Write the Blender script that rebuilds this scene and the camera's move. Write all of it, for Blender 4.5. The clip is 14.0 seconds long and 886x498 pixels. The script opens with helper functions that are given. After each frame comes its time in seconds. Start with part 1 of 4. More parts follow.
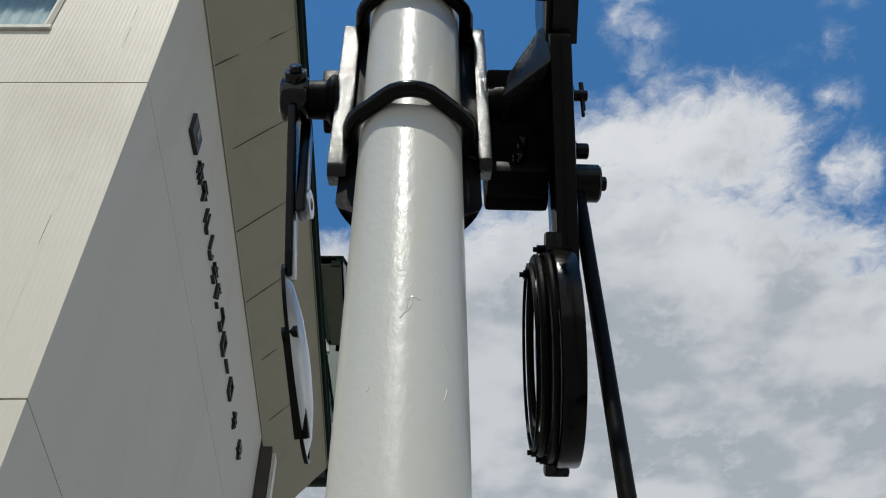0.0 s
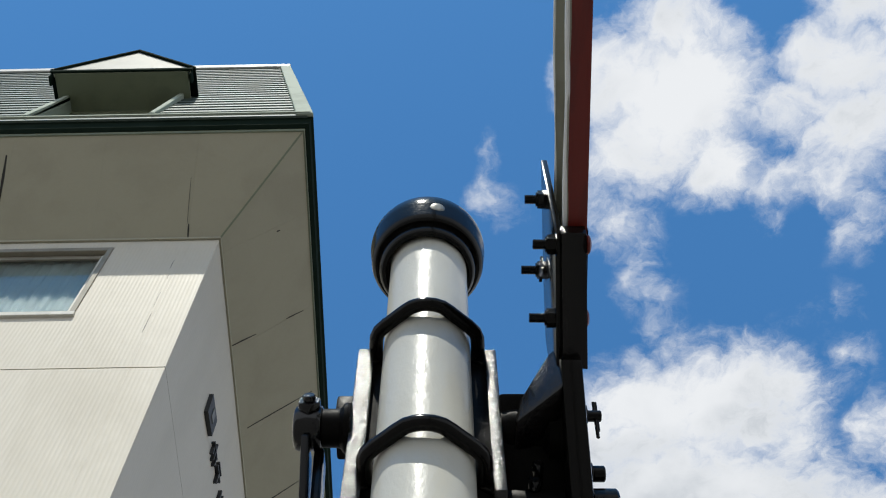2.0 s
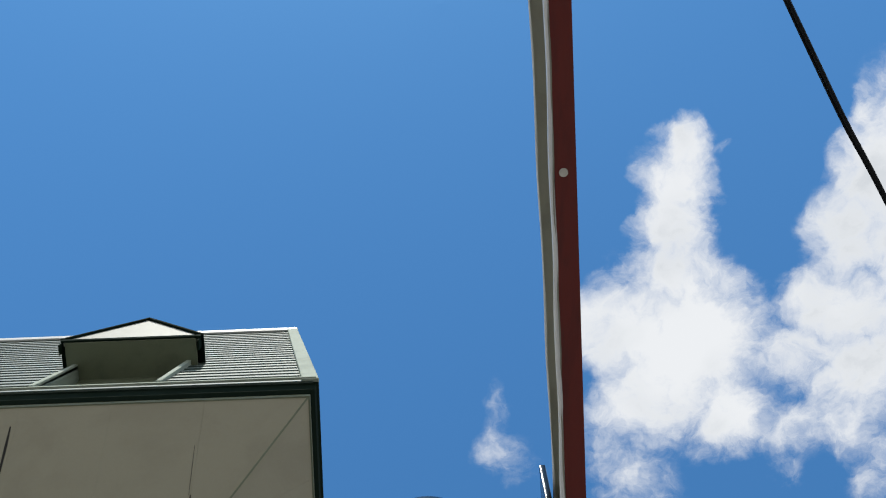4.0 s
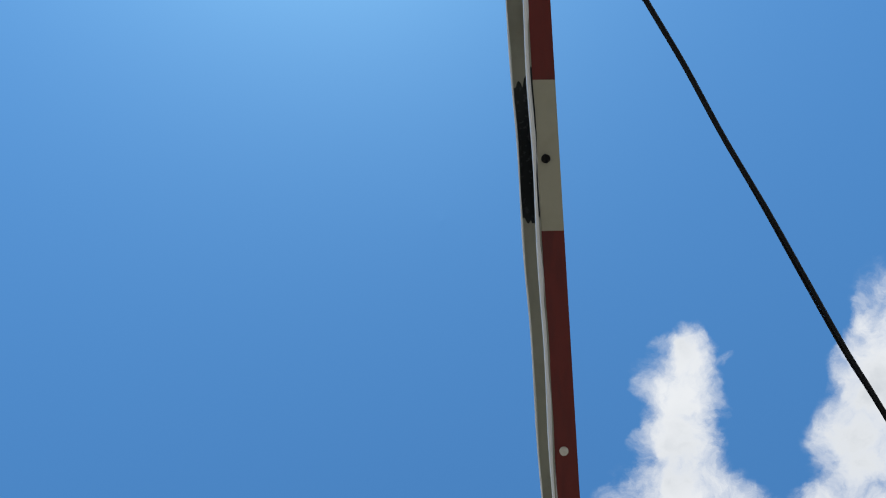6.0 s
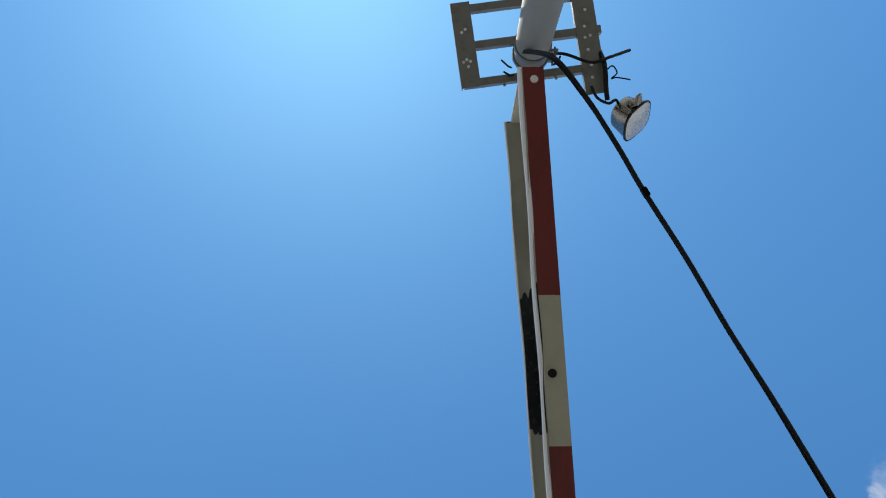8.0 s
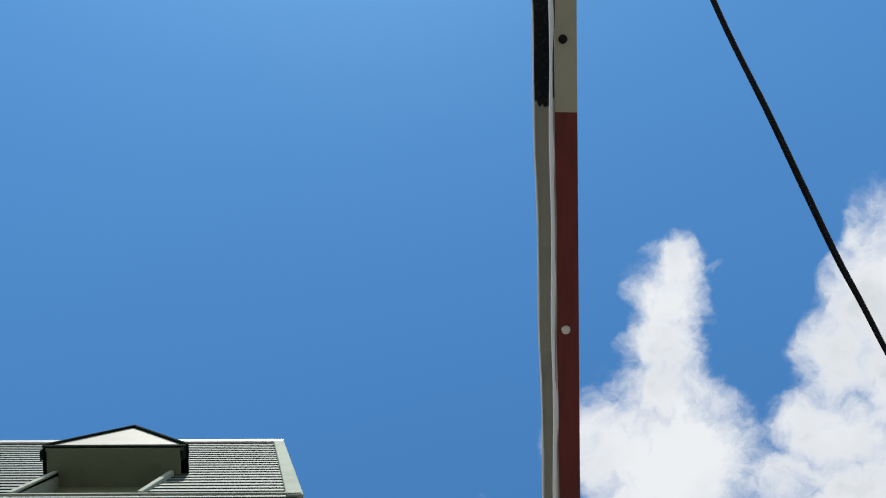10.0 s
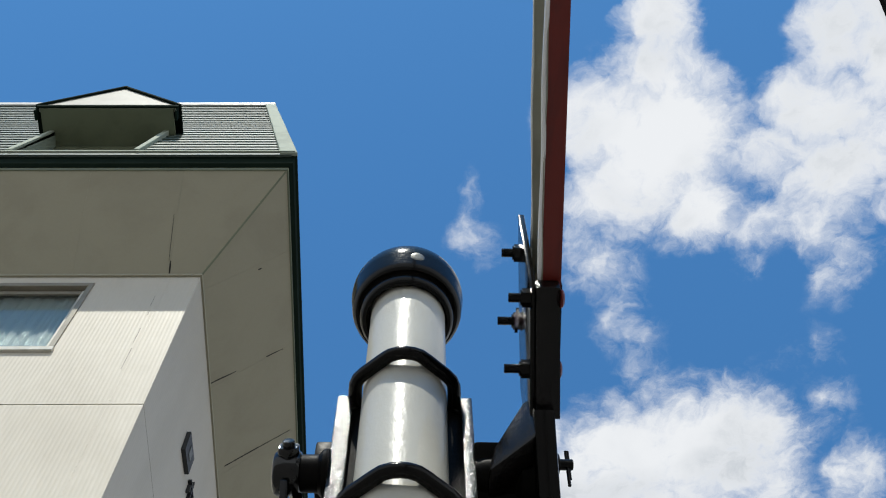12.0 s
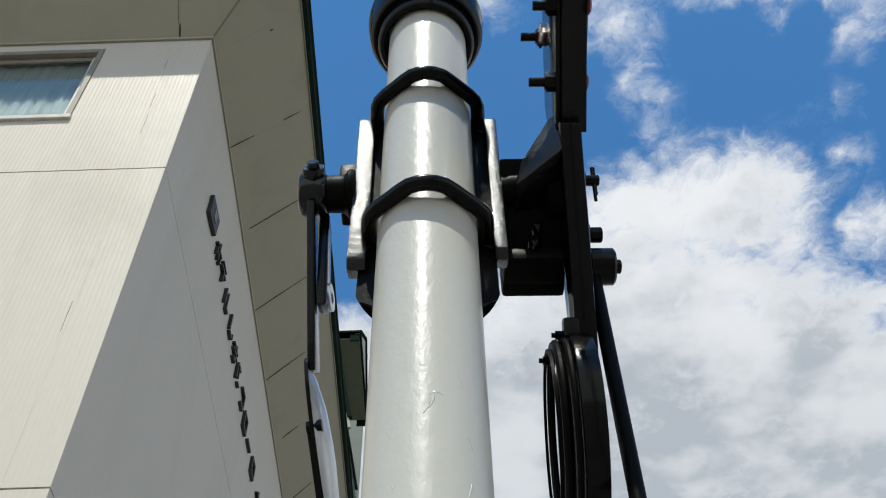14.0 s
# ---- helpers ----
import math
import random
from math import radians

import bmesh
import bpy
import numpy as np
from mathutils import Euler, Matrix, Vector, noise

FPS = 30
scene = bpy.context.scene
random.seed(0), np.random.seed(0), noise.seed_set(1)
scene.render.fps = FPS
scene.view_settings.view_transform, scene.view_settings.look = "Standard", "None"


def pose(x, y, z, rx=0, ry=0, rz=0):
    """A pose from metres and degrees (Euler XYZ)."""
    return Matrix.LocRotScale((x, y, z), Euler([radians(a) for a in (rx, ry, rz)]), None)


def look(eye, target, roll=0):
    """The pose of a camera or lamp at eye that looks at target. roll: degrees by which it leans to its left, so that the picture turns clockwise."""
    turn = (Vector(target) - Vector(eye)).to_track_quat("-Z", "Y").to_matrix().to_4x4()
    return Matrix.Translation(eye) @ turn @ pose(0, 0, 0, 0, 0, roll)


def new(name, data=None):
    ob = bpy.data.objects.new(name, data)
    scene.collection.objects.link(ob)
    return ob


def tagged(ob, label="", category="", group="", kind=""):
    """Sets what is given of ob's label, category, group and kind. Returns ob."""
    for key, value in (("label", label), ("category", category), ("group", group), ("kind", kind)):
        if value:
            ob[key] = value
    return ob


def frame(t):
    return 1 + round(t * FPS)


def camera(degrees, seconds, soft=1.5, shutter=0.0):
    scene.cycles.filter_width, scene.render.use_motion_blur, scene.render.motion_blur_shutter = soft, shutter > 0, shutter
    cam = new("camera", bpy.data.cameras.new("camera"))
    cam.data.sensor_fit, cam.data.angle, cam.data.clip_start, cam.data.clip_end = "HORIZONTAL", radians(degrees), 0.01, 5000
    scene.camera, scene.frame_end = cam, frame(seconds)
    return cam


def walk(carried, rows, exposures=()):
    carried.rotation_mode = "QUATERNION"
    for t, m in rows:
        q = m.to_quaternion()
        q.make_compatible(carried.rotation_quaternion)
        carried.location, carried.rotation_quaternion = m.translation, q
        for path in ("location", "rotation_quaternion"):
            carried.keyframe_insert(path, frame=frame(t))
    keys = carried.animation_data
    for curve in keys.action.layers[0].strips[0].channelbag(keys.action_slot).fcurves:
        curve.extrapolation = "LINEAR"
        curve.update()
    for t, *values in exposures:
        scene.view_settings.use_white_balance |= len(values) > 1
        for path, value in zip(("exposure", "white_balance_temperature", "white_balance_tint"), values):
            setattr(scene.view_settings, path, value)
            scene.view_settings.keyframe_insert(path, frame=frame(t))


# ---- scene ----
cam = camera(46.16, 14.0, soft=1.1)
# seconds, eye, elevation of the view, heading, roll
PATH = [
    (0, -0.011, 0.158, 1.554, 48.36, -2.10, -0.35),
    (0.5, -0.017, 0.136, 1.567, 51.62, -1.80, -0.31),
    (1, -0.028, 0.106, 1.571, 55.22, -1.53, -0.29),
    (1.5, -0.015, 0.089, 1.589, 58.64, -1.51, -0.55),
    (2, -0.008, 0.069, 1.612, 62.85, -0.72, -0.29),
    (2.5, -0.008, 0.033, 1.612, 66.24, 0.59, 0.46),
    (3, 0.005, 0.001, 1.621, 69.95, 0.63, 0.15),
    (3.6, 0.008, -0.014, 1.623, 74.21, 0.41, -0.16),
    (4.15, 0.015, -0.043, 1.629, 77.71, -0.02, -0.77),
    (4.7, 0.021, -0.073, 1.636, 80.88, -0.45, -1.39),
    (5.3, 0.024, -0.087, 1.639, 84.03, -0.68, -1.70),
    (5.5, 0.024, -0.097, 1.637, 85.04, -0.96, -1.67),
    (6, 0.019, -0.129, 1.640, 88.42, -0.96, -1.86),
    (6.5, 0.020, -0.159, 1.635, 91.45, -0.94, -1.92),
    (7, 0.025, -0.179, 1.625, 94.60, -0.92, -1.46),
    (7.2, 0.026, -0.187, 1.632, 95.76, -0.76, -1.65),
    (7.7, 0.022, -0.181, 1.631, 98.06, -0.92, -1.70),
    (8.2, 0.015, -0.164, 1.626, 98.65, -1.22, -1.70),
    (8.7, 0.006, -0.146, 1.620, 96.93, -1.54, -1.67),
    (9.3, 0.001, -0.138, 1.617, 90.97, -1.75, -1.73),
    (9.5, 0.000, -0.136, 1.620, 88.16, -2.12, -1.46),
    (10, -0.006, -0.099, 1.624, 82.78, -3.11, -1.79),
    (10.5, -0.006, -0.067, 1.618, 77.99, -2.77, -1.29),
    (11, -0.002, -0.032, 1.616, 73.80, -2.98, -1.19),
    (11.5, 0.001, 0.001, 1.600, 68.98, -3.28, -1.29),
    (12, -0.004, 0.021, 1.569, 64.95, -3.08, -1.47),
    (12.5, -0.008, 0.059, 1.560, 61.00, -2.52, -1.10),
    (13, -0.010, 0.089, 1.557, 57.29, -1.79, -0.80),
    (13.5, -0.011, 0.102, 1.561, 54.72, -1.17, -1.02),
    (14, -0.014, 0.114, 1.553, 52.18, -0.72, -1.13),
]
walk(cam, [(t, pose(x, y, z, 90 + el, 0, yaw) @ pose(0, 0, 0, 0, 0, roll)) for t, x, y, z, el, yaw, roll in PATH],
     exposures=[(0, -0.28), (1.5, -0.05), (3, 0.0), (7, 0.0), (14, 0.0)])

# ---------------------------------------------------------------- light
SUN_EL, SUN_DIR = radians(64.5), Vector((-0.104, -0.418, 0.903)).normalized()
sun = new("sun", bpy.data.lights.new("sun", "SUN"))
sun.data.energy, sun.data.angle, sun.data.color = 4.2, radians(0.53), (0.985, 0.96, 0.86)
sun.matrix_world = look(SUN_DIR * 50, (0, 0, 0))


class Nodes:
    """Short hand for building a node tree."""

    def __init__(self, tree):
        self.tree = tree
        tree.nodes.clear()

    def add(self, kind, values=None, **props):
        n = self.tree.nodes.new(kind)
        for key, value in props.items():
            setattr(n, key, value)
        for key, value in (values or {}).items():
            if isinstance(value, bpy.types.NodeSocket):
                self.tree.links.new(value, n.inputs[key])
            else:
                n.inputs[key].default_value = value
        return n

    def math(self, op, a, b=0.0, clamp=False):
        n = self.add("ShaderNodeMath", {0: a, 1: b}, operation=op, use_clamp=clamp)
        return n.outputs[0]

    def ramp(self, x, a, b, lo=0.0, hi=1.0, smooth=True):
        n = self.add("ShaderNodeMapRange", {0: x, 1: a, 2: b, 3: lo, 4: hi})
        n.interpolation_type = "SMOOTHSTEP" if smooth else "LINEAR"
        return n.outputs[0]

    def mix(self, fac, a, b):
        n = self.add("ShaderNodeMix", data_type="RGBA")
        for key, value in ((0, fac), (6, a), (7, b)):
            if isinstance(value, bpy.types.NodeSocket):
                self.tree.links.new(value, n.inputs[key])
            else:
                n.inputs[key].default_value = value if key == 0 else (*value[:3], 1)
        return n.outputs[2]

    def noise(self, vec, scale, detail=4.0, rough=0.55, distortion=0.0):
        n = self.add("ShaderNodeTexNoise", {"Vector": vec, "Scale": scale, "Detail": detail, "Roughness": rough, "Distortion": distortion})
        return n.outputs[0]


# clouds on a flat layer overhead: centre, half widths, density
CLOUD_TOWER = [
    (0.23, 0.136, 0.024, 0.027, 1.05), (0.226, 0.169, 0.032, 0.033, 1), (0.223, 0.217, 0.032, 0.04, 1.05), (0.219, 0.274, 0.051, 0.035, 1.05),
    (0.189, 0.323, 0.054, 0.042, 1.05), (0.25, 0.333, 0.06, 0.054, 1.1), (0.151, 0.312, 0.026, 0.027, 0.9), (0.284, 0.412, 0.041, 0.038, 0.95),
    (0.224, 0.401, 0.058, 0.041, 1), (0.164, 0.447, 0.035, 0.038, 0.46), (0.197, 0.492, 0.045, 0.036, 0.48), (0.225, 0.537, 0.03, 0.037, 0.34),
    (0.271, 0.132, 0.009, 0.008, 0.4), (0.284, 0.19, 0.008, 0.012, 0.33), (0.287, 0.275, 0.02, 0.021, 0.6), (0.31, 0.307, 0.02, 0.03, 0.55)]
CLOUD_RIGHT = [
    (0.408, 0.101, 0.014, 0.021, 0.7), (0.413, 0.172, 0.03, 0.045, 1), (0.41, 0.228, 0.039, 0.046, 1), (0.457, 0.204, 0.056, 0.108, 1.1),
    (0.404, 0.298, 0.057, 0.039, 1.05), (0.362, 0.288, 0.02, 0.021, 0.65), (0.353, 0.351, 0.043, 0.028, 0.85), (0.418, 0.358, 0.07, 0.037, 0.95),
    (0.362, 0.419, 0.05, 0.032, 0.52), (0.351, 0.474, 0.024, 0.025, 0.40), (0.421, 0.421, 0.056, 0.038, 0.54), (0.455, 0.474, 0.033, 0.043, 0.50),
    (0.531, 0.306, 0.086, 0.115, 0.95), (0.055, 0.405, 0.016, 0.034, 0.33), (0.055, 0.448, 0.034, 0.028, 0.36), (0.080, 0.475, 0.034, 0.028, 0.30)]
CLOUD_BANK = [
    (0.227, 0.563, 0.030, 0.050, 0.34), (0.252, 0.621, 0.045, 0.028, 0.34), (0.427, 0.594, 0.045, 0.028, 0.28), (0.153, 0.704, 0.017, 0.029, 0.85),
    (0.177, 0.762, 0.054, 0.051, 1.05), (0.255, 0.735, 0.071, 0.071, 1.1), (0.349, 0.714, 0.083, 0.07, 1.1), (0.401, 0.689, 0.036, 0.045, 0.95),
    (0.432, 0.775, 0.031, 0.039, 0.85), (0.285, 0.894, 0.208, 0.115, 1.2), (0.469, 0.911, 0.138, 0.088, 1.1), (0.528, 0.757, 0.034, 0.052, 0.62),
    (0.475, 0.653, 0.036, 0.050, 0.38), (0.458, 0.571, 0.028, 0.034, 0.30), (0.249, 0.574, 0.034, 0.038, 0.32), (0.311, 0.632, 0.065, 0.018, 0.36)]


def sky_world():
    w = bpy.data.worlds.new("sky")
    w.use_nodes = True
    scene.world = w
    k = Nodes(w.node_tree)
    sky = k.add("ShaderNodeTexSky", sky_type="NISHITA", sun_disc=False)
    sky.sun_elevation, sky.sun_rotation = SUN_EL, math.atan2(SUN_DIR.x, SUN_DIR.y)
    sky.altitude, sky.air_density, sky.dust_density, sky.ozone_density = 100, 1.0, 0.35, 2.0
    co = k.add("ShaderNodeTexCoord").outputs["Generated"]
    sep = k.add("ShaderNodeSeparateXYZ", {0: co})
    z = k.math("MAXIMUM", sep.outputs[2], 0.02)
    u, v = k.math("DIVIDE", sep.outputs[0], z), k.math("DIVIDE", sep.outputs[1], z)
    plane = k.add("ShaderNodeCombineXYZ", {0: u, 1: v, 2: 0.0}).outputs[0]
    warp = k.add("ShaderNodeTexNoise", {"Vector": plane, "Scale": 13.0, "Detail": 6.0, "Roughness": 0.58})
    shift = k.add("ShaderNodeVectorMath", {0: warp.outputs["Color"], 1: (0.5, 0.5, 0.5)}, operation="SUBTRACT").outputs[0]
    shift = k.add("ShaderNodeVectorMath", {0: shift, 1: (0.060, 0.060, 0.0)}, operation="MULTIPLY").outputs[0]
    bent = k.add("ShaderNodeVectorMath", {0: plane, 1: shift}, operation="ADD").outputs[0]
    field = 0.0
    for cx, cy, hx, hy, power in CLOUD_TOWER + CLOUD_RIGHT + CLOUD_BANK:
        m = k.add("ShaderNodeMapping", {"Vector": bent, "Location": (cx, cy, 0), "Scale": (hx, hy, 1)}, vector_type="TEXTURE")
        d = k.add("ShaderNodeVectorMath", {0: m.outputs[0]}, operation="LENGTH").outputs["Value"]
        field = k.math("SMOOTH_MAX", field, k.ramp(d, 2.15, 0.15, 0.0, power))
        field.node.inputs[2].default_value = 0.2
    field = k.math("MAXIMUM", field, k.ramp(v, 0.80, 0.98, 0.0, 1.2))
    length = k.add("ShaderNodeVectorMath", {0: plane}, operation="LENGTH").outputs["Value"]
    field = k.math("MAXIMUM", field, k.ramp(length, 1.0, 1.7, 0.0, 0.95))
    puff = k.noise(bent, 13.0, 12, 0.62)
    fine = k.noise(bent, 46.0, 10, 0.68, 0.4)
    rough = k.math("ADD", k.math("MULTIPLY", k.math("SUBTRACT", puff, 0.5), 1.7), k.math("MULTIPLY", k.math("SUBTRACT", fine, 0.5), 0.6))
    dens = k.math("ADD", field, rough)
    dens = k.math("MULTIPLY", dens, k.ramp(field, 0.02, 0.40))
    mask = k.ramp(dens, 0.12, 1.0)
    # the side away from the sun and the thick undersides are greyer
    tone = k.noise(k.add("ShaderNodeVectorMath", {0: plane, 1: (0.03, 0.05, 0.3)}, operation="ADD").outputs[0], 8.0, 3.5, 0.45)
    thick = k.math("MULTIPLY", k.ramp(dens, 0.6, 1.35), k.ramp(v, 0.2, 0.9, 0.75, 1.0))
    grey = k.math("MULTIPLY", k.ramp(tone, 0.36, 0.64), thick)
    grey = k.math("ADD", k.math("MULTIPLY", grey, 0.72), k.ramp(v, 0.70, 1.15, 0.0, 0.40), True)
    cloud = k.mix(grey, (0.95, 0.97, 0.99), (0.50, 0.55, 0.60))
    tint = k.add("ShaderNodeMix", data_type="RGBA", blend_type="MULTIPLY")
    tint.inputs[0].default_value = 1.0
    w.node_tree.links.new(sky.outputs[0], tint.inputs[6])
    tint.inputs[7].default_value = (0.46, 0.95, 1.19, 1)
    blue = k.add("ShaderNodeBackground", {"Color": tint.outputs[2], "Strength": 0.148})
    white = k.add("ShaderNodeBackground", {"Color": cloud, "Strength": 0.92})
    both = k.add("ShaderNodeMixShader", {0: k.math("MULTIPLY", mask, 0.97), 1: blue.outputs[0], 2: white.outputs[0]})
    k.add("ShaderNodeOutputWorld", {0: both.outputs[0]})


sky_world()


# ---------------------------------------------------------------- materials
def material(name, colour, rough=0.5, metal=0.0, second=None, big=3.0, small=60.0, vary=0.12, bump=0.15, bump_scale=120.0, coat=0.0,
             stretch=(1, 1, 1), each=0.0, ior=1.5, patch=(0.45, 0.7), depth=0.002, drawn=0.0):
    """A painted, cast or rendered surface with stains at one scale and grain at another."""
    m = bpy.data.materials.new(name)
    m.use_nodes = True
    k = Nodes(m.node_tree)
    co = k.add("ShaderNodeTexCoord").outputs["Object"]
    co = k.add("ShaderNodeVectorMath", {0: co, 1: stretch}, operation="MULTIPLY").outputs[0]
    second = second or tuple(c * 0.72 for c in colour)
    stain = k.ramp(k.noise(co, big, 5, 0.6, 0.4), patch[0], patch[1])
    grain = k.noise(co, small, 4, 0.6)
    col = k.mix(k.math("MULTIPLY", stain, 0.8), colour, second)
    col = k.mix(k.math("MULTIPLY", grain, vary, True), col, tuple(c * 0.35 for c in colour))
    if each:
        rnd = k.add("ShaderNodeObjectInfo").outputs["Random"]
        col = k.mix(k.math("MULTIPLY", rnd, each), col, tuple(c * 0.6 for c in colour))
    r = k.math("ADD", k.math("MULTIPLY", k.math("SUBTRACT", grain, 0.5), 0.25), rough, True)
    b = k.add("ShaderNodeBump", {"Strength": bump, "Distance": depth, "Height": k.noise(co, bump_scale, 3, 0.6)})
    p = k.add("ShaderNodeBsdfPrincipled", {"Base Color": col, "Roughness": r, "Metallic": metal, "Coat Weight": coat, "Coat Roughness": 0.09,
                                           "IOR": ior, "Normal": b.outputs[0], "Coat Normal": b.outputs[0]})
    if drawn:   # gloss drawn out along the length of an upright round bar
        p.inputs["Anisotropic"].default_value, p.inputs["Anisotropic Rotation"].default_value = drawn, 0.25
        m.node_tree.links.new(k.add("ShaderNodeTangent", direction_type="RADIAL", axis="Z").outputs[0], p.inputs["Tangent"])
    k.add("ShaderNodeOutputMaterial", {0: p.outputs[0]})
    return m


BLACK = material("gloss_black_paint", (0.005, 0.0045, 0.004), 0.16, big=8, small=150, bump=0.35, bump_scale=45, ior=1.27, depth=0.0015, vary=0.05)
BLACK_ROUGH = material("gloss_black_cast_iron", (0.006, 0.005, 0.0045), 0.18, big=10, small=120, bump=0.6, bump_scale=110, ior=1.36, depth=0.003, vary=0.05)
POLE = material("pale_grey_gloss_paint", (0.55, 0.54, 0.48), 0.36, second=(0.52, 0.50, 0.43), big=3, small=25, vary=0.04, bump=0.5, bump_scale=60, coat=0.32, ior=1.4, depth=0.0022, drawn=0.5, stretch=(1, 1, 0.6))
GLINT = material("gloss_black_rough_casting", (0.012, 0.011, 0.010), 0.17, big=10, small=120, bump=0.9, bump_scale=115, ior=1.5, depth=0.0036, vary=0.05)
GLOSS = material("wet_black_gloss_paint", (0.004, 0.004, 0.004), 0.08, big=10, small=120, bump=0.5, bump_scale=80, ior=1.45, depth=0.002, vary=0.03)
GABLE = material("weathered_cream_board", (0.43, 0.42, 0.36), 0.6, second=(0.37, 0.355, 0.30), big=3, small=40, vary=0.1, bump=0.1)
STRIP = material("pale_roof_trim", (0.62, 0.61, 0.58), 0.5, big=2, small=40, bump=0.1)
RED = material("red_brown_paint", (0.165, 0.014, 0.008), 0.36, second=(0.105, 0.010, 0.007), big=7, small=110, vary=0.15, bump=0.12, stretch=(6, 1, 1))
CREAM = material("cream_paint", (0.42, 0.40, 0.30), 0.42, second=(0.36, 0.335, 0.245), big=9, small=90, vary=0.08, bump=0.1)
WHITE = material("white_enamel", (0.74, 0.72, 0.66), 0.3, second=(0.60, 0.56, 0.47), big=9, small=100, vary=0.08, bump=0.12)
# back of the arm: white darkened for the shade inside the channel
BACK_WHITE = material("dirty_white_enamel_toned_for_shade", (0.34, 0.335, 0.275), 0.35, second=(0.24, 0.23, 0.185), big=7, small=100, vary=0.12, bump=0.15)
# lip: the same white made lighter and bluer for the skylight on it
LIP = material("white_enamel_lifted_for_sky", (0.82, 0.83, 0.84), 0.22, second=(0.72, 0.72, 0.71), big=9, small=100, vary=0.05, bump=0.12, coat=0.5)
# band: black lifted towards blue for the sky it mirrors
BAND = material("gloss_black_paint_tinted_for_sky", (0.014, 0.017, 0.019), 0.25, big=8, small=120, bump=0.04, bump_scale=60, ior=1.36, vary=0.03)
LAMP_METAL = material("brown_grey_lamp_metal", (0.26, 0.24, 0.20), 0.26, 0.85, big=9, small=80, bump=0.15)
BLACK_DULL = material("worn_black_paint", (0.006, 0.0055, 0.005), 0.40, big=8, small=120, bump=0.4, bump_scale=60, ior=1.13, depth=0.002, vary=0.05)
STEEL = material("zinc_steel", (0.21, 0.205, 0.18), 0.42, 0.6, big=12, small=90, bump=0.2)
BARE = material("silver_paint", (0.70, 0.71, 0.71), 0.34, 0.6, big=9, small=70, bump=0.3, bump_scale=30, coat=0.3, depth=0.003)
SIDING = material("ivory_siding", (0.615, 0.57, 0.475), 0.6, second=(0.51, 0.465, 0.375), big=0.9, small=26, vary=0.10, bump=0.15, each=0.08, stretch=(1, 1, 0.35))
SIDE_WALL = material("ivory_render", (0.575, 0.535, 0.455), 0.7, second=(0.51, 0.475, 0.40), big=0.7, small=30, vary=0.08, bump=0.25, bump_scale=70, stretch=(1, 1, 0.3))
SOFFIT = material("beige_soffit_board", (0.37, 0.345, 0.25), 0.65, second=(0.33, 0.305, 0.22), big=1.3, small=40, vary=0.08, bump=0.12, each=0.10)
GREEN = material("dark_green_metal", (0.011, 0.020, 0.014), 0.85, ior=1.1, second=(0.018, 0.03, 0.024), big=2, small=50, bump=0.1)
GREEN_MID = material("olive_green_board", (0.19, 0.21, 0.135), 0.55, big=2, small=50, bump=0.15)
ROOF = material("grey_green_roof_sheet", (0.118, 0.155, 0.133), 0.62, second=(0.095, 0.13, 0.11), big=1.2, small=30, vary=0.15, bump=0.12, each=0.22)
CHEEK = material("grey_green_board", (0.30, 0.35, 0.29), 0.6, big=2, small=40, bump=0.1)
TRIM = material("pale_green_trim", (0.37, 0.415, 0.345), 0.75, ior=1.2, big=2, small=40, bump=0.1)
JOINT = material("dark_joint", (0.022, 0.020, 0.016), 0.8, big=3, small=60)
ALU = material("bronze_aluminium", (0.30, 0.27, 0.21), 0.4, 0.3, big=4, small=60, bump=0.05)
ALU_PALE = material("pale_aluminium", (0.66, 0.63, 0.55), 0.4, 0.1, big=4, small=60, bump=0.05)
CURTAIN = material("white_curtain", (0.56, 0.58, 0.565), 0.9, second=(0.46, 0.49, 0.48), big=2, small=60)
DARK = material("dark_room", (0.03, 0.03, 0.03), 0.9)
BROWN = material("dark_brown_board", (0.060, 0.048, 0.040), 0.6, big=2, small=50)
RUBBER = material("black_cable_sheath", (0.007, 0.008, 0.010), 0.6, ior=1.3, big=10, small=60, bump=0.3, bump_scale=40)
CONCRETE = material("concrete", (0.25, 0.25, 0.23), 0.8, big=2, small=60, bump=0.4, bump_scale=60)
ASPHALT = material("paving", (0.15, 0.143, 0.132), 0.9, second=(0.11, 0.105, 0.098), big=0.4, small=30, bump=0.5, bump_scale=60)
SIGN = material("black_sign_letter", (0.018, 0.018, 0.018), 0.45, big=6, small=60)
LAMP_GLASS = material("frosted_lamp_glass", (0.62, 0.64, 0.66), 0.15, big=6, small=40, coat=0.5)


def glass_material():
    m = bpy.data.materials.new("window_glass")
    m.use_nodes = True
    k = Nodes(m.node_tree)
    p = k.add("ShaderNodeBsdfPrincipled", {"Base Color": (0.62, 0.70, 0.70, 1), "Roughness": 0.02, "Transmission Weight": 1.0, "IOR": 1.35})
    k.add("ShaderNodeOutputMaterial", {0: p.outputs[0]})
    return m


GLASS = glass_material()


# ---------------------------------------------------------------- mesh helpers
def hull_box(bm, lo, hi, m=None):
    """A box from corner lo to corner hi, placed by m."""
    vs = [bm.verts.new(Vector((x, y, z))) for x in (lo[0], hi[0]) for y in (lo[1], hi[1]) for z in (lo[2], hi[2])]
    for f in ((0, 1, 3, 2), (4, 6, 7, 5), (0, 4, 5, 1), (2, 3, 7, 6), (0, 2, 6, 4), (1, 5, 7, 3)):
        bm.faces.new([vs[i] for i in f])
    if m is not None:
        for v in vs:
            v.co = m @ v.co
    return vs


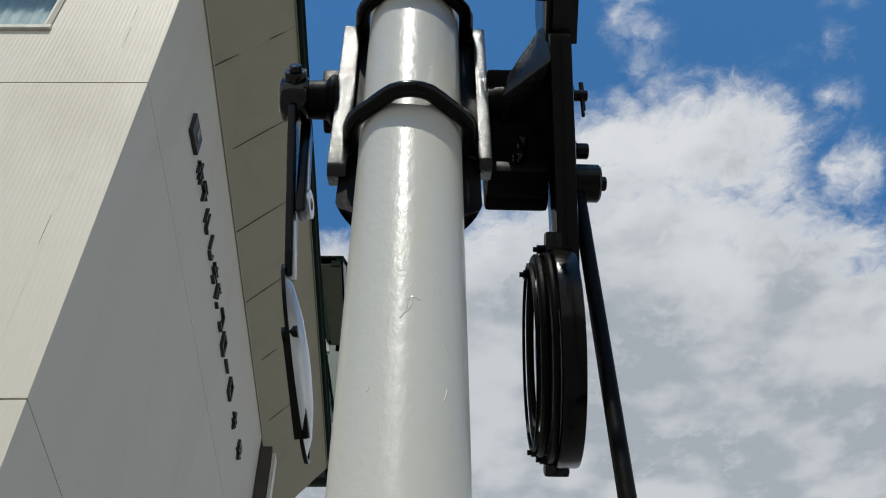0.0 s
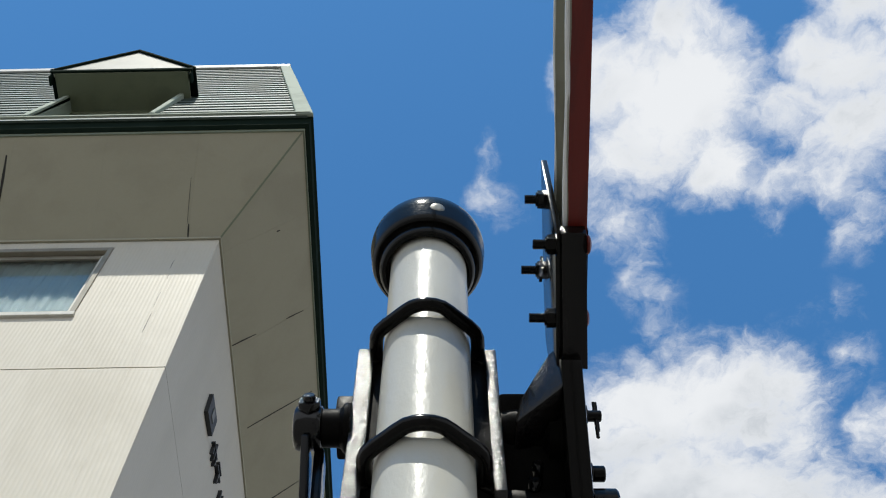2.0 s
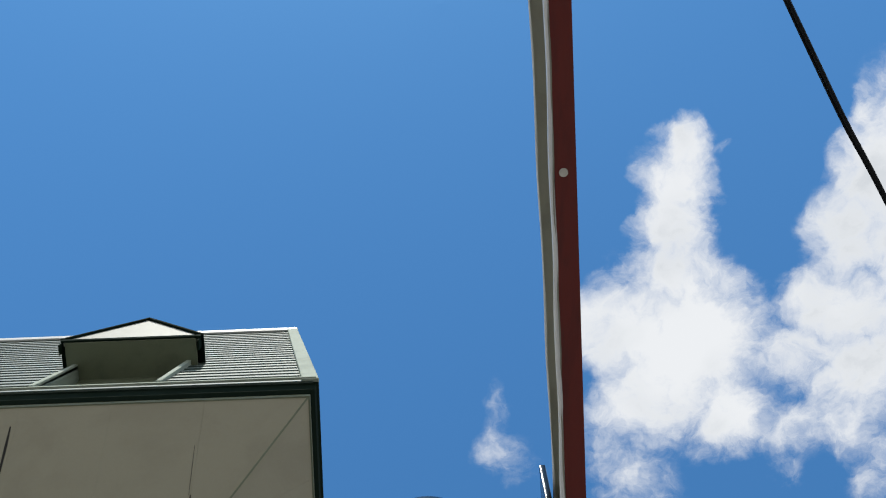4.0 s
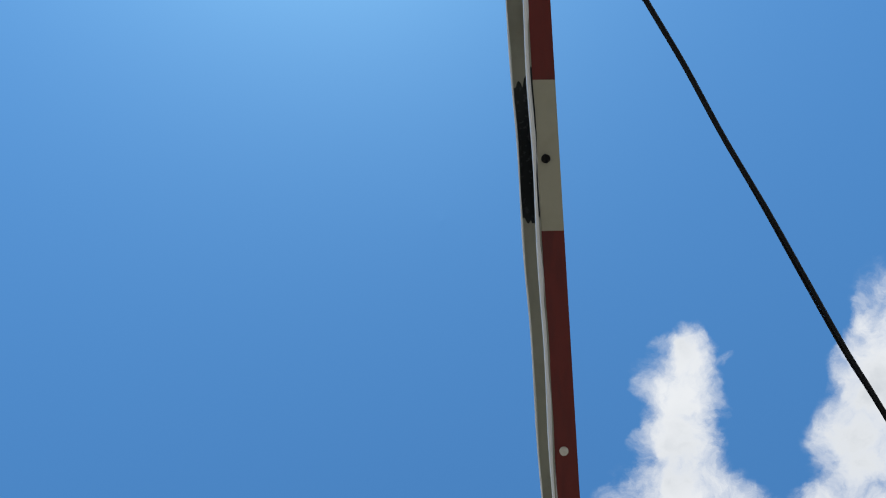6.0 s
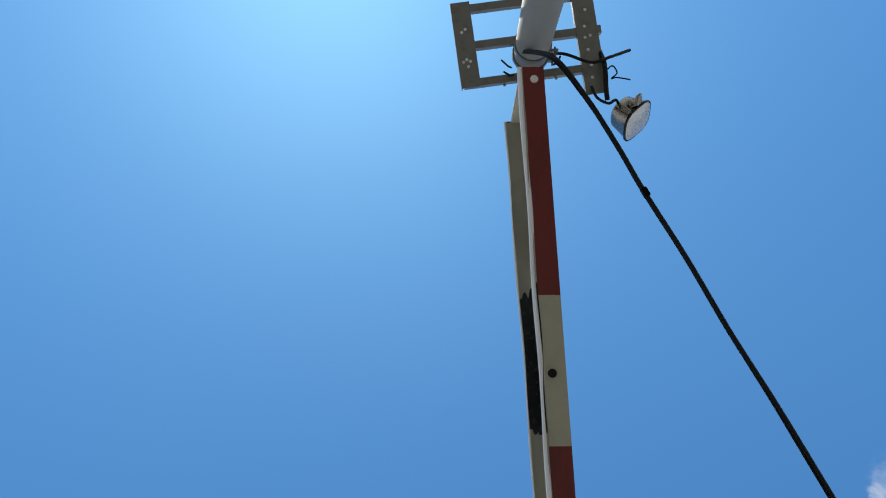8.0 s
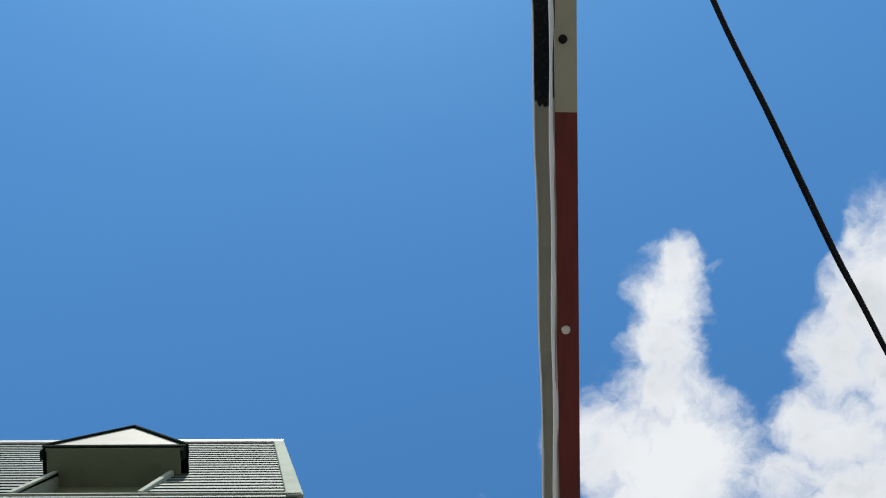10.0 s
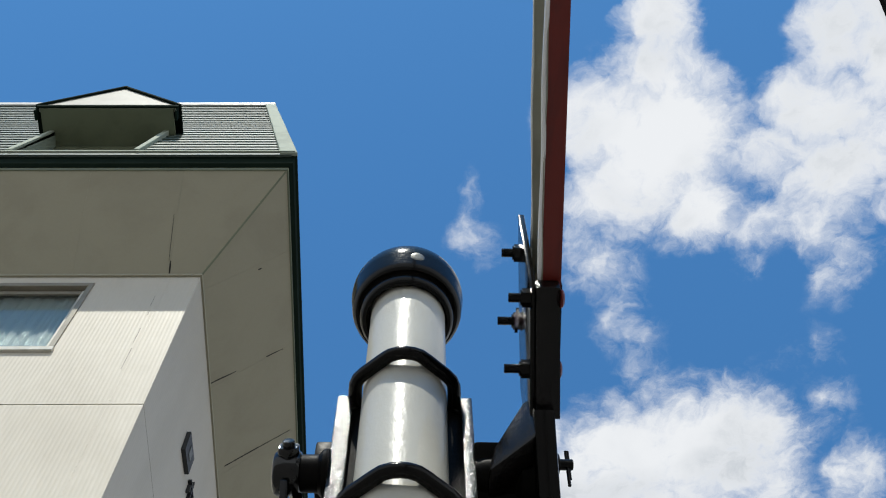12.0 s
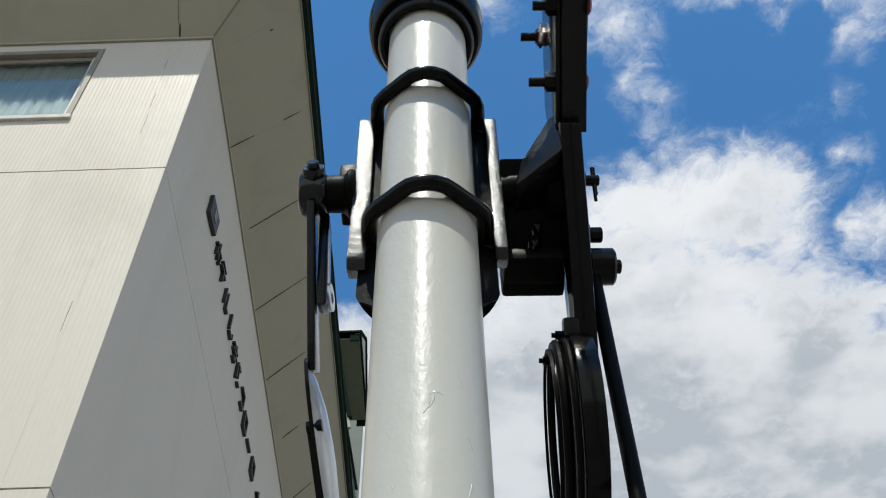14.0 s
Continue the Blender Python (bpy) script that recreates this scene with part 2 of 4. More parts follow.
def soften(bm, width, segments=2):
    """Rounds all edges that are sharper than 30 degrees."""
    bmesh.ops.recalc_face_normals(bm, faces=bm.faces)
    es = [e for e in bm.edges if len(e.link_faces) == 2 and e.calc_face_angle() > 0.5]
    bmesh.ops.bevel(bm, geom=es, offset=width, segments=segments, profile=0.6, affect="EDGES", clamp_overlap=True)


def rod(bm, a, b, r, r2=None, seg=20):
    """A round bar from a to b."""
    a, b = Vector(a), Vector(b)
    m = Matrix.Translation((a + b) / 2) @ (b - a).to_track_quat("Z", "Y").to_matrix().to_4x4()
    bmesh.ops.create_cone(bm, cap_ends=True, segments=seg, radius1=r, radius2=r if r2 is None else r2, depth=(b - a).length, matrix=m)


def turned(bm, profile, origin, axis=(0, 0, 1), seg=40):
    """A lathe shape: profile of (radius, height) along axis from origin."""
    q = Vector(axis).to_track_quat("Z", "Y")
    rings = []
    for r, h in profile:
        rings.append([bm.verts.new(Vector(origin) + q @ Vector((r * math.cos(2 * math.pi * i / seg), r * math.sin(2 * math.pi * i / seg), h))) for i in range(seg)])
    for a, b in zip(rings, rings[1:]):
        for i in range(seg):
            bm.faces.new((a[i], a[(i + 1) % seg], b[(i + 1) % seg], b[i]))
    bm.faces.new(rings[0][::-1])
    bm.faces.new(rings[-1])


def sweep(bm, points, r, seg=12):
    """A tube along points."""
    points = [Vector(p) for p in points]
    rings, up = [], Vector((0.13, 0.31, 0.94))
    for i, p in enumerate(points):
        d = (points[min(i + 1, len(points) - 1)] - points[max(i - 1, 0)]).normalized()
        x = d.cross(up).normalized()
        y = d.cross(x)
        rings.append([bm.verts.new(p + (x * math.cos(2 * math.pi * j / seg) + y * math.sin(2 * math.pi * j / seg)) * r) for j in range(seg)])
    for a, b in zip(rings, rings[1:]):
        for j in range(seg):
            bm.faces.new((a[j], a[(j + 1) % seg], b[(j + 1) % seg], b[j]))
    bm.faces.new(rings[0][::-1])
    bm.faces.new(rings[-1])


def slab(bm, outline, x0, x1):
    """An outline of (y, z) given depth from x0 to x1; x may be a function of y."""
    fx0 = x0 if callable(x0) else (lambda y: x0)
    fx1 = x1 if callable(x1) else (lambda y: x1)
    a = [bm.verts.new((fx0(y), y, z)) for y, z in outline]
    b = [bm.verts.new((fx1(y), y, z)) for y, z in outline]
    n = len(outline)
    bm.faces.new(a)
    bm.faces.new(b[::-1])
    for i in range(n):
        bm.faces.new((a[i], b[i], b[(i + 1) % n], a[(i + 1) % n]))


def prism(bm, corners, shift):
    """A flat polygon given depth along shift."""
    a = [bm.verts.new(Vector(c)) for c in corners]
    b = [bm.verts.new(Vector(c) + Vector(shift)) for c in corners]
    n = len(corners)
    bm.faces.new(a)
    bm.faces.new(b[::-1])
    for i in range(n):
        bm.faces.new((a[i], b[i], b[(i + 1) % n], a[(i + 1) % n]))


def hoop(bm, centre, axis, outer, inner, thick, seg=48, squash=1.0, lean=None):
    """A flat ring with a square section."""
    q = (lean if lean is not None else Vector(axis).to_track_quat("Z", "Y"))
    c = Vector(centre)
    loops = []
    for r, h in ((outer, -thick / 2), (outer, thick / 2), (inner, thick / 2), (inner, -thick / 2)):
        loops.append([bm.verts.new(c + q @ Vector((r * squash * math.cos(2 * math.pi * i / seg), r * math.sin(2 * math.pi * i / seg), h))) for i in range(seg)])
    for k in range(4):
        a, b = loops[k], loops[(k + 1) % 4]
        for i in range(seg):
            bm.faces.new((a[i], a[(i + 1) % seg], b[(i + 1) % seg], b[i]))


def part(name, bm, mat, parent=None, label="", smooth=True):
    bmesh.ops.recalc_face_normals(bm, faces=bm.faces)
    me = bpy.data.meshes.new(name)
    bm.to_mesh(me)
    bm.free()
    me.materials.append(mat)
    if smooth:
        me.polygons.foreach_set("use_smooth", [True] * len(me.polygons))
        me.set_sharp_from_angle(angle=radians(35))
    ob = new(name, me)
    if parent is not None:
        ob.parent = parent
    if label:
        tagged(ob, label)
    return ob


def thing(name, label, category, group="", kind="", at=(0, 0, 0)):
    ob = new(name)
    ob.location = at
    ob.empty_display_size = 0.1
    return tagged(ob, label, category, group, kind)


def hexagon(bm, a, b, r):
    rod(bm, a, b, r, seg=6)


# ---------------------------------------------------------------- ground
def build_ground():
    bm = bmesh.new()
    s = 600
    vs = [bm.verts.new(p) for p in ((-s, -s, 0), (s, -s, 0), (s, s, 0), (-s, s, 0))]
    bm.faces.new(vs)
    tagged(part("ground", bm, ASPHALT, smooth=False), "worn grey paving under the signal and the hotel", "ground", kind="structure")


build_ground()

# ---------------------------------------------------------------- hotel
WX, WY, WZ = -2.034, 4.417, 10.265      # the corner of the walls and their top
OUT, RISE = 0.715, 0.886                # how far the soffit flares out and up
EX, EY, EZ = -1.247, 3.63, 11.36        # the corner of the eaves
RUN, ROOF_H = 0.85, 4.42               # how far the steep roof leans in, and its height
LEFT, BACK = -10.0, 13.2
SKEW = 0.027                            # how far the front runs back towards its far end


def ribbed(x0, x1, z0, z1, y, pitch=0.034, amp=0.0012):
    """A vertically ribbed board with a back."""
    bm = bmesh.new()
    n = max(8, int((x1 - x0) / pitch * 6))
    xs = [x0 + (x1 - x0) * i / n for i in range(n + 1)]
    cols = []
    for x in xs:
        yy = y - amp * (0.5 + 0.5 * math.cos(2 * math.pi * x / pitch)) ** 0.7
        cols.append((bm.verts.new((x, yy, z0)), bm.verts.new((x, yy, z1)), bm.verts.new((x, y + 0.02, z1)), bm.verts.new((x, y + 0.02, z0))))
    for a, b in zip(cols, cols[1:]):
        for i in range(4):
            bm.faces.new((a[i], b[i], b[(i + 1) % 4], a[(i + 1) % 4]))
    bm.faces.new(cols[0])
    bm.faces.new(cols[-1][::-1])
    return bm


def build_dormer(hotel, m, capped=True):
    """A roof dormer: +x along the eaves, -y out of the roof, z above the eaves' edge."""
    d = new("dormer")
    d.parent = hotel
    d.matrix_basis = m
    tagged(d, "small gabled dormer with a dark green recess")
    hw = 0.79
    bm = bmesh.new()   # back and side walls of the recess
    hull_box(bm, (-hw + 0.1, 0.42, 0.1), (hw - 0.1, 0.46, 1.6))
    part("recess_wall", bm, GREEN_MID, d)
    for s in (-1, 1):
        bm = bmesh.new()
        x0, x1 = sorted((s * 0.615, s * 0.655))
        slab(bm, [(0.02, 0.10), (0.42, 0.10), (0.42, 1.5), (0.255, 1.5)], x0, x1)
        part("cheek", bm, CHEEK, d, smooth=False)
        bm = bmesh.new()
        x0, x1 = sorted((s * 0.615, s * 0.67))
        slab(bm, [(0.01, 0.25), (0.065, 0.25), (0.33, 1.68), (0.265, 1.68)], x0, x1)
        soften(bm, 0.006, 1)
        part("cheek_cap", bm, TRIM if capped else GREEN, d, "folded metal cap")
        bm = bmesh.new()
        x0, x1 = sorted((s * (hw - 0.02), s * hw))
        slab(bm, [(-0.02, 1.43), (0.10, 1.43), (0.10, 1.55), (-0.02, 1.55)], x0, x1)
        soften(bm, 0.005, 1)
        part("bracket", bm, GREEN, d)
    bm = bmesh.new()
    hull_box(bm, (-hw + 0.05, -0.02, 1.50), (hw - 0.05, 0.6, 1.53))
    part("soffit", bm, GREEN_MID, d)
    bm = bmesh.new()
    hull_box(bm, (-hw, -0.045, 1.515), (hw, -0.022, 1.57))
    soften(bm, 0.005, 1)
    part("fascia", bm, GREEN, d)
    bm = bmesh.new()
    prism(bm, [(-hw + 0.01, -0.02, 1.575), (hw - 0.01, -0.02, 1.575), (0, -0.02, 2.27)], (0, 0.06, 0))
    part("gable", bm, GABLE, d, "cream painted gable")
    for s in (-1, 1):
        bm = bmesh.new()
        prism(bm, [(s * (hw + 0.02), -0.045, 1.57), (s * (hw + 0.02), -0.045, 1.60), (0, -0.045, 2.325), (0, -0.045, 2.29)], (0, 1.07, 0))
        part("dormer_roof", bm, GREEN, d)
    return d


def build_window(hotel):
    w = new("window")
    w.parent = hotel
    tagged(w, "sliding window with white curtains behind glass")
    x0, x1, z0, z1 = -4.75, -2.97, 8.92, 10.115
    for name, lo, hi, mat in (
            ("frame", (x1 - 0.05, WY - 0.012, z0), (x1, WY + 0.10, z1), ALU), ("frame", (x0, WY - 0.03, z0), (x0 + 0.05, WY + 0.10, z1), ALU_PALE),
            ("frame", (x0 + 0.05, WY - 0.012, z1 - 0.06), (x1 - 0.05, WY + 0.10, z1), ALU), ("sill", (x0 - 0.01, WY - 0.03, z0 - 0.035), (x1 + 0.01, WY + 0.10, z0 + 0.02), ALU_PALE),
            ("sash", (x1 - 0.10, WY + 0.035, z0 + 0.021), (x1 - 0.052, WY + 0.075, z1 - 0.07), ALU_PALE), ("sash", (-4.30, WY + 0.035, z0 + 0.021), (-4.25, WY + 0.075, z1 - 0.07), ALU_PALE),
            ("sash", (-4.249, WY + 0.035, z1 - 0.13), (x1 - 0.102, WY + 0.075, z1 - 0.071), ALU), ("sash", (-4.249, WY + 0.035, z0 + 0.021), (x1 - 0.102, WY + 0.075, z0 + 0.07), ALU_PALE)):
        bm = bmesh.new()
        hull_box(bm, lo, hi)
        soften(bm, 0.004, 1)
        part(name, bm, mat, w)
    for a, b in ((x0 + 0.05, -4.302), (-4.248, x1 - 0.10)):
        bm = bmesh.new()
        hull_box(bm, (a, WY + 0.052, z0 + 0.03), (b, WY + 0.058, z1 - 0.075))
        pane = part("pane", bm, GLASS, w, smooth=False)
        pane.visible_shadow = False
    bm = bmesh.new()   # pleated curtain
    cols = []
    n = 220
    for i in range(n + 1):
        x = x0 + 0.05 + (x1 - x0 - 0.08) * i / n
        y = WY + 0.100 + 0.009 * math.sin(x * 44 + 1.8 * math.sin(x * 9)) + 0.004 * math.sin(x * 121)
        cols.append((bm.verts.new((x, y, z0 - 0.05)), bm.verts.new((x, y + 0.004 * math.sin(x * 17), z1 + 0.02))))
    for a, b in zip(cols, cols[1:]):
        bm.faces.new((a[0], b[0], b[1], a[1]))
    part("curtain", bm, CURTAIN, w)


def build_hotel():
    hotel = thing("hotel_building", "ivory hotel with flared eaves and steep green metal roof", "building", at=(0, 0, 0))
    # carcass behind the boards
    bm = bmesh.new()
    for lo, hi in (((LEFT, WY + 0.021, 0), (-4.78, WY + 0.3, WZ)), ((-4.78, WY + 0.021, 0), (-2.94, WY + 0.3, 8.88)), ((-4.78, WY + 0.021, 10.13), (-2.94, WY + 0.3, WZ)),
                   ((-2.94, WY + 0.021, 0), (WX - 0.021, WY + 0.3, WZ)), ((WX - 0.3, WY + 0.3, 0), (WX - 0.021, BACK, WZ)), ((LEFT, BACK - 0.3, 0), (WX - 0.3, BACK, WZ)),
                   ((LEFT, WY + 0.3, 0), (LEFT + 0.3, BACK - 0.3, WZ)), ((-6, WY + 0.6, 8.5), (-2.4, WY + 0.65, WZ))):
        hull_box(bm, lo, hi)
    part("wall_core", bm, JOINT, hotel, smooth=False)
    levels = [0.02, 2.076, 5.106, 8.136, WZ]
    for z0, z1 in zip(levels, levels[1:]):
        z1 -= 0.013
        for x0, x1 in ((-2.2995, WX), (-2.97, -2.3005), (-4.75, -2.97), (-7.4, -4.75), (LEFT, -7.406)):
            if x0 == -4.75 and z1 > 9:
                part("wall_board", ribbed(x0, x1, z0, 8.884, WY), SIDING, hotel)
                part("wall_board", ribbed(x0, x1, 10.117, z1, WY), SIDING, hotel)
            else:
                part("wall_board", ribbed(x0, x1, z0, z1, WY), SIDING, hotel)
        for y0, y1 in ((WY + 0.021, 11.3),):
            bm = ribbed(y0, y1, z0, z1 + 0.006, 0.0, amp=0.0014)
            for v in bm.verts:
                v.co = Vector((WX - 0.0014 - v.co.y, v.co.x, v.co.z))
            part("wall_board", bm, SIDE_WALL, hotel)
    for x, za, zb in ((-2.345, 9.50, 9.60), (-2.362, 9.68, 9.86), (-2.335, 8.62, 8.95), (-2.345, 9.02, 9.28), (-2.322, 6.32, 6.60)):
        bm = bmesh.new()
        prism(bm, [(x, WY - 0.003, za), (x + 0.0006, WY - 0.003, za), (x + 0.001, WY - 0.003, (za + zb) / 2), (x + 0.001, WY - 0.003, zb), (x - 0.0005, WY - 0.003, zb), (x - 0.001, WY - 0.003, (za + zb) / 2)], (0, 0.006, 0))
        part("seam_crack", bm, JOINT, hotel, smooth=False)
    # flared soffit boards: front and side
    n_out = Vector((0, -RISE, -OUT)).normalized()
    cuts = [LEFT] + [-2.33 - 0.90 * i for i in range(8, -1, -1)] + [WX]
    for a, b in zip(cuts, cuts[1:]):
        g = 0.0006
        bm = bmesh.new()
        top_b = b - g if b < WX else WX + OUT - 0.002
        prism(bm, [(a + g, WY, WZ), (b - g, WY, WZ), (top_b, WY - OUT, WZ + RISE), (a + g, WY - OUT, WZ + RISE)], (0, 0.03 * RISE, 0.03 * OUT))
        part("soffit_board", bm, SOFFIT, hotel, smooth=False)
    cuts = [WY] + [4.57 + 1.08 * i for i in range(8)] + [BACK]
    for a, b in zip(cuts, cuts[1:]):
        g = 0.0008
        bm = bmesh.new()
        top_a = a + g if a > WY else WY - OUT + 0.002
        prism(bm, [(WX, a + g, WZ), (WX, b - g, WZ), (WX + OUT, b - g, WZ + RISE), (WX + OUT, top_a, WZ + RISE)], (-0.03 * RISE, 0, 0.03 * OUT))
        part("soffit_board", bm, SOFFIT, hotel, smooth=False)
    bm = bmesh.new()
    prism(bm, [(LEFT, WY + 0.05, WZ + 0.05), (WX - 0.03, WY + 0.05, WZ + 0.05), (WX + OUT - 0.05, WY - OUT + 0.05, WZ + RISE + 0.03), (LEFT, WY - OUT + 0.05, WZ + RISE + 0.03)], (0, 0.03, 0.03))
    prism(bm, [(WX - 0.05, WY + 0.05, WZ + 0.05), (WX - 0.05, BACK, WZ + 0.05), (WX + OUT - 0.05, BACK, WZ + RISE + 0.03), (WX + OUT - 0.05, WY - OUT + 0.05, WZ + RISE + 0.03)], (-0.03, 0, 0.03))
    part("soffit_backing", bm, JOINT, hotel, smooth=False)
    # joints that have opened along part of their length: on the side boards, then on the front ones
    for f0, f1, y, w in ((0.62, 0.66, 4.62, 0.012), (0.02, 0.30, 5.60, 0.011), (0.66, 0.87, 5.64, 0.009), (0.10, 0.92, 6.65, 0.010), (0.02, 0.74, 7.73, 0.012),
                         (0.02, 0.60, 8.82, 0.013), (0.13, 0.37, 9.93, 0.014), (0.13, 0.47, 11.12, 0.015)):
        bm = bmesh.new()
        p, q = Vector((WX + OUT * f0, y, WZ + RISE * f0)), Vector((WX + OUT * f1, y + 0.07 * (f1 - f0), WZ + RISE * f1))
        out = Vector((RISE, 0, -OUT)).normalized() * 0.003
        mid = p.lerp(q, 0.4)
        a, b = Vector((0, w * 0.45, 0)), Vector((0, w * 0.8, 0))
        prism(bm, [p - a + out, mid - b + out, q - a * 0.5 + out, q + a * 0.5 + out, mid + a + out, p + a + out], -out * 2)
        part("open_joint", bm, JOINT, hotel, smooth=False)
    for f0, f1, x, w in ((0.37, 0.82, -4.165, 0.022), (0.0, 0.22, -4.13, 0.018), (0.02, 0.14, -2.33, 0.014), (0.14, 0.58, -2.35, 0.003)):
        bm = bmesh.new()
        p, q = Vector((x, WY - OUT * f0, WZ + RISE * f0)), Vector((x - 0.03 * (f1 - f0), WY - OUT * f1, WZ + RISE * f1))
        out = Vector((0, -RISE, -OUT)).normalized() * 0.003
        mid = p.lerp(q, 0.55)
        a, b = Vector((w * 0.4, 0, 0)), Vector((w * 0.6, 0, 0))
        prism(bm, [p - a + out, mid - b + out, q - a + out, q + a * 0.6 + out, mid + b + out, p + a + out], -out * 2)
        part("open_joint", bm, JOINT, hotel, smooth=False)
    # mitre where the two soffits meet
    bm = bmesh.new()
    rod(bm, (WX + 0.004, WY - 0.004, WZ), (WX + OUT - 0.01, WY - OUT + 0.01, WZ + RISE - 0.005), 0.010, seg=8)
    part("mitre_joint", bm, GREEN_MID, hotel)
    # bead between wall and soffit
    bm = bmesh.new()
    hull_box(bm, (LEFT, WY - 0.022, WZ - 0.02), (WX + 0.018, WY - 0.004, WZ + 0.012))
    part("wall_bead", bm, SOFFIT, hotel)
    bm = bmesh.new()
    hull_box(bm, (WX + 0.002, WY - 0.004, WZ - 0.02), (WX + 0.018, 11.3, WZ + 0.012))
    part("wall_bead", bm, SOFFIT, hotel)
    # gutters: a rounded dark profile along both eaves
    prof = [(0.01, -0.13), (-0.035, -0.165), (-0.07, -0.135), (-0.075, -0.02), (-0.095, 0.0), (-0.095, 0.02), (0.0, 0.02)]
    bm = bmesh.new()
    ring0 = [bm.verts.new((LEFT, EY + 0.09 + y, EZ + z)) for y, z in prof]
    ring1 = [bm.verts.new((EX - 0.09 - y, EY + 0.09 + y, EZ + z)) for y, z in prof]
    ring2 = [bm.verts.new((EX - 0.09 - y, BACK + 0.5, EZ + z)) for y, z in prof]
    for a, b in ((ring0, ring1), (ring1, ring2)):
        for i in range(len(prof)):
            bm.faces.new((a[i], b[i], b[(i + 1) % len(prof)], a[(i + 1) % len(prof)]))
    bm.faces.new(ring0)
    bm.faces.new(ring2[::-1])
    part("gutter", bm, GREEN, hotel, "dark green gutter", smooth=False)
    bm = bmesh.new()
    hull_box(bm, (LEFT, WY - OUT - 0.012, WZ + RISE - 0.004), (WX + OUT + 0.012, WY - OUT + 0.02, WZ + RISE + 0.15))
    hull_box(bm, (WX + OUT - 0.02, WY - OUT + 0.02, WZ + RISE - 0.004), (WX + OUT + 0.012, BACK, WZ + RISE + 0.15))
    part("fascia", bm, GREEN_MID, hotel, smooth=False)
    # steep roof: lapped sheets row by row
    rows = 24
    for i in range(rows):
        f0, f1 = i / rows, (i + 1) / rows
        z0, z1 = EZ + ROOF_H * f0, EZ + ROOF_H * f1
        spans = [(LEFT, EX - 0.05)]
        if z0 < 12.95 and i > 0:
            spans = [(LEFT, -4.19), (-2.90, EX - 0.05)]
        for x0, x1 in spans:
            bm = bmesh.new()
            e0, e1 = (x1 - RUN * f0, x1 - RUN * f1) if x1 > -2 else (x1, x1)
            ya, yb = EY + RUN * f0 - 0.021, EY + RUN * f1 - 0.004
            prism(bm, [(x0, ya, z0 - 0.012), (e0, ya, z0 - 0.012), (e1, yb, z1), (x0, yb, z1)], (0, 0.024, 0.004))
            part("roof_sheet", bm, ROOF, hotel, smooth=False)
    for corners, shift in (
            ([(EX, EY + 0.02, EZ), (EX, BACK + 0.5, EZ), (EX - RUN, BACK + 0.5, EZ + ROOF_H), (EX - RUN, EY + RUN + 0.02, EZ + ROOF_H)], (-0.04, 0, 0)),
            ([(LEFT, EY + 0.8, EZ), (EX - 0.1, EY + 0.8, EZ), (EX - RUN - 0.1, EY + RUN + 0.05, EZ + ROOF_H), (LEFT, EY + RUN + 0.05, EZ + ROOF_H)], (0, 0.03, 0))):
        bm = bmesh.new()
        prism(bm, corners, shift)
        part("roof_slope", bm, ROOF, hotel, smooth=False)
    for lo, hi in (((LEFT, EY + RUN + 0.1, EZ + ROOF_H - 0.14), (EX - RUN - 0.05, BACK + 0.4, EZ + ROOF_H - 0.10)), ((LEFT, BACK + 0.46, EZ - 0.2), (EX - 0.05, BACK + 0.5, EZ + ROOF_H)),
                   ((LEFT, EY + 0.1, EZ - 0.2), (LEFT + 0.04, BACK + 0.46, EZ + ROOF_H)), ((LEFT, EY + 0.12, EZ - 0.10), (EX - 0.12, BACK + 0.4, EZ - 0.06))):
        bm = bmesh.new()
        hull_box(bm, lo, hi)
        part("roof_slab", bm, ROOF, hotel, smooth=False)
    bm = bmesh.new()   # hip trim
    prism(bm, [(EX - 0.16, EY - 0.045, EZ), (EX + 0.01, EY - 0.045, EZ), (EX - RUN + 0.01, EY + RUN - 0.045, EZ + ROOF_H), (EX - RUN - 0.13, EY + RUN - 0.045, EZ + ROOF_H)], (0, 0.06, 0))
    soften(bm, 0.008, 1)
    part("hip_trim", bm, TRIM, hotel, "pale green folded hip trim")
    bm = bmesh.new()
    hull_box(bm, (LEFT, EY + RUN - 0.07, EZ + ROOF_H - 0.16), (EX - RUN + 0.03, EY + RUN + 0.2, EZ + ROOF_H - 0.05))
    soften(bm, 0.01, 1)
    part("ridge_trim", bm, STRIP, hotel, "pale metal ridge trim")
    bm = bmesh.new()
    hull_box(bm, (LEFT, EY - 0.05, EZ + 0.021), (EX - 0.02, EY - 0.024, EZ + 0.045))
    part("eaves_trim", bm, TRIM, hotel)
    build_dormer(hotel, pose(-3.525, EY - 0.03, EZ - 0.085))
    build_dormer(hotel, pose(EX + 0.07, 11.6, EZ - 0.12, 0, 0, 90) @ Matrix.Scale(1.18, 4), False)
    build_window(hotel)
    # dark return and its edge strip at the far end of the side wall
    bm = bmesh.new()
    hull_box(bm, (WX - 0.02, 11.31, 0.02), (WX + 0.16, 11.7, 10.1))
    part("return_wall", bm, BROWN, hotel, "dark brown return wall")
    bm = bmesh.new()
    hull_box(bm, (WX + 0.17, 11.33, 0.02), (WX + 0.215, 11.5, 10.0))
    part("edge_strip", bm, ALU_PALE, hotel)
    # the front is not quite square to the side
    bpy.context.view_layer.update()
    for ob in hotel.children_recursive:
        if ob.type == "MESH":
            m = ob.matrix_world
            back = m.inverted()
            for v in ob.data.vertices:
                p = m @ v.co
                p.y -= SKEW * (p.x - WX)
                v.co = back @ p


build_hotel()


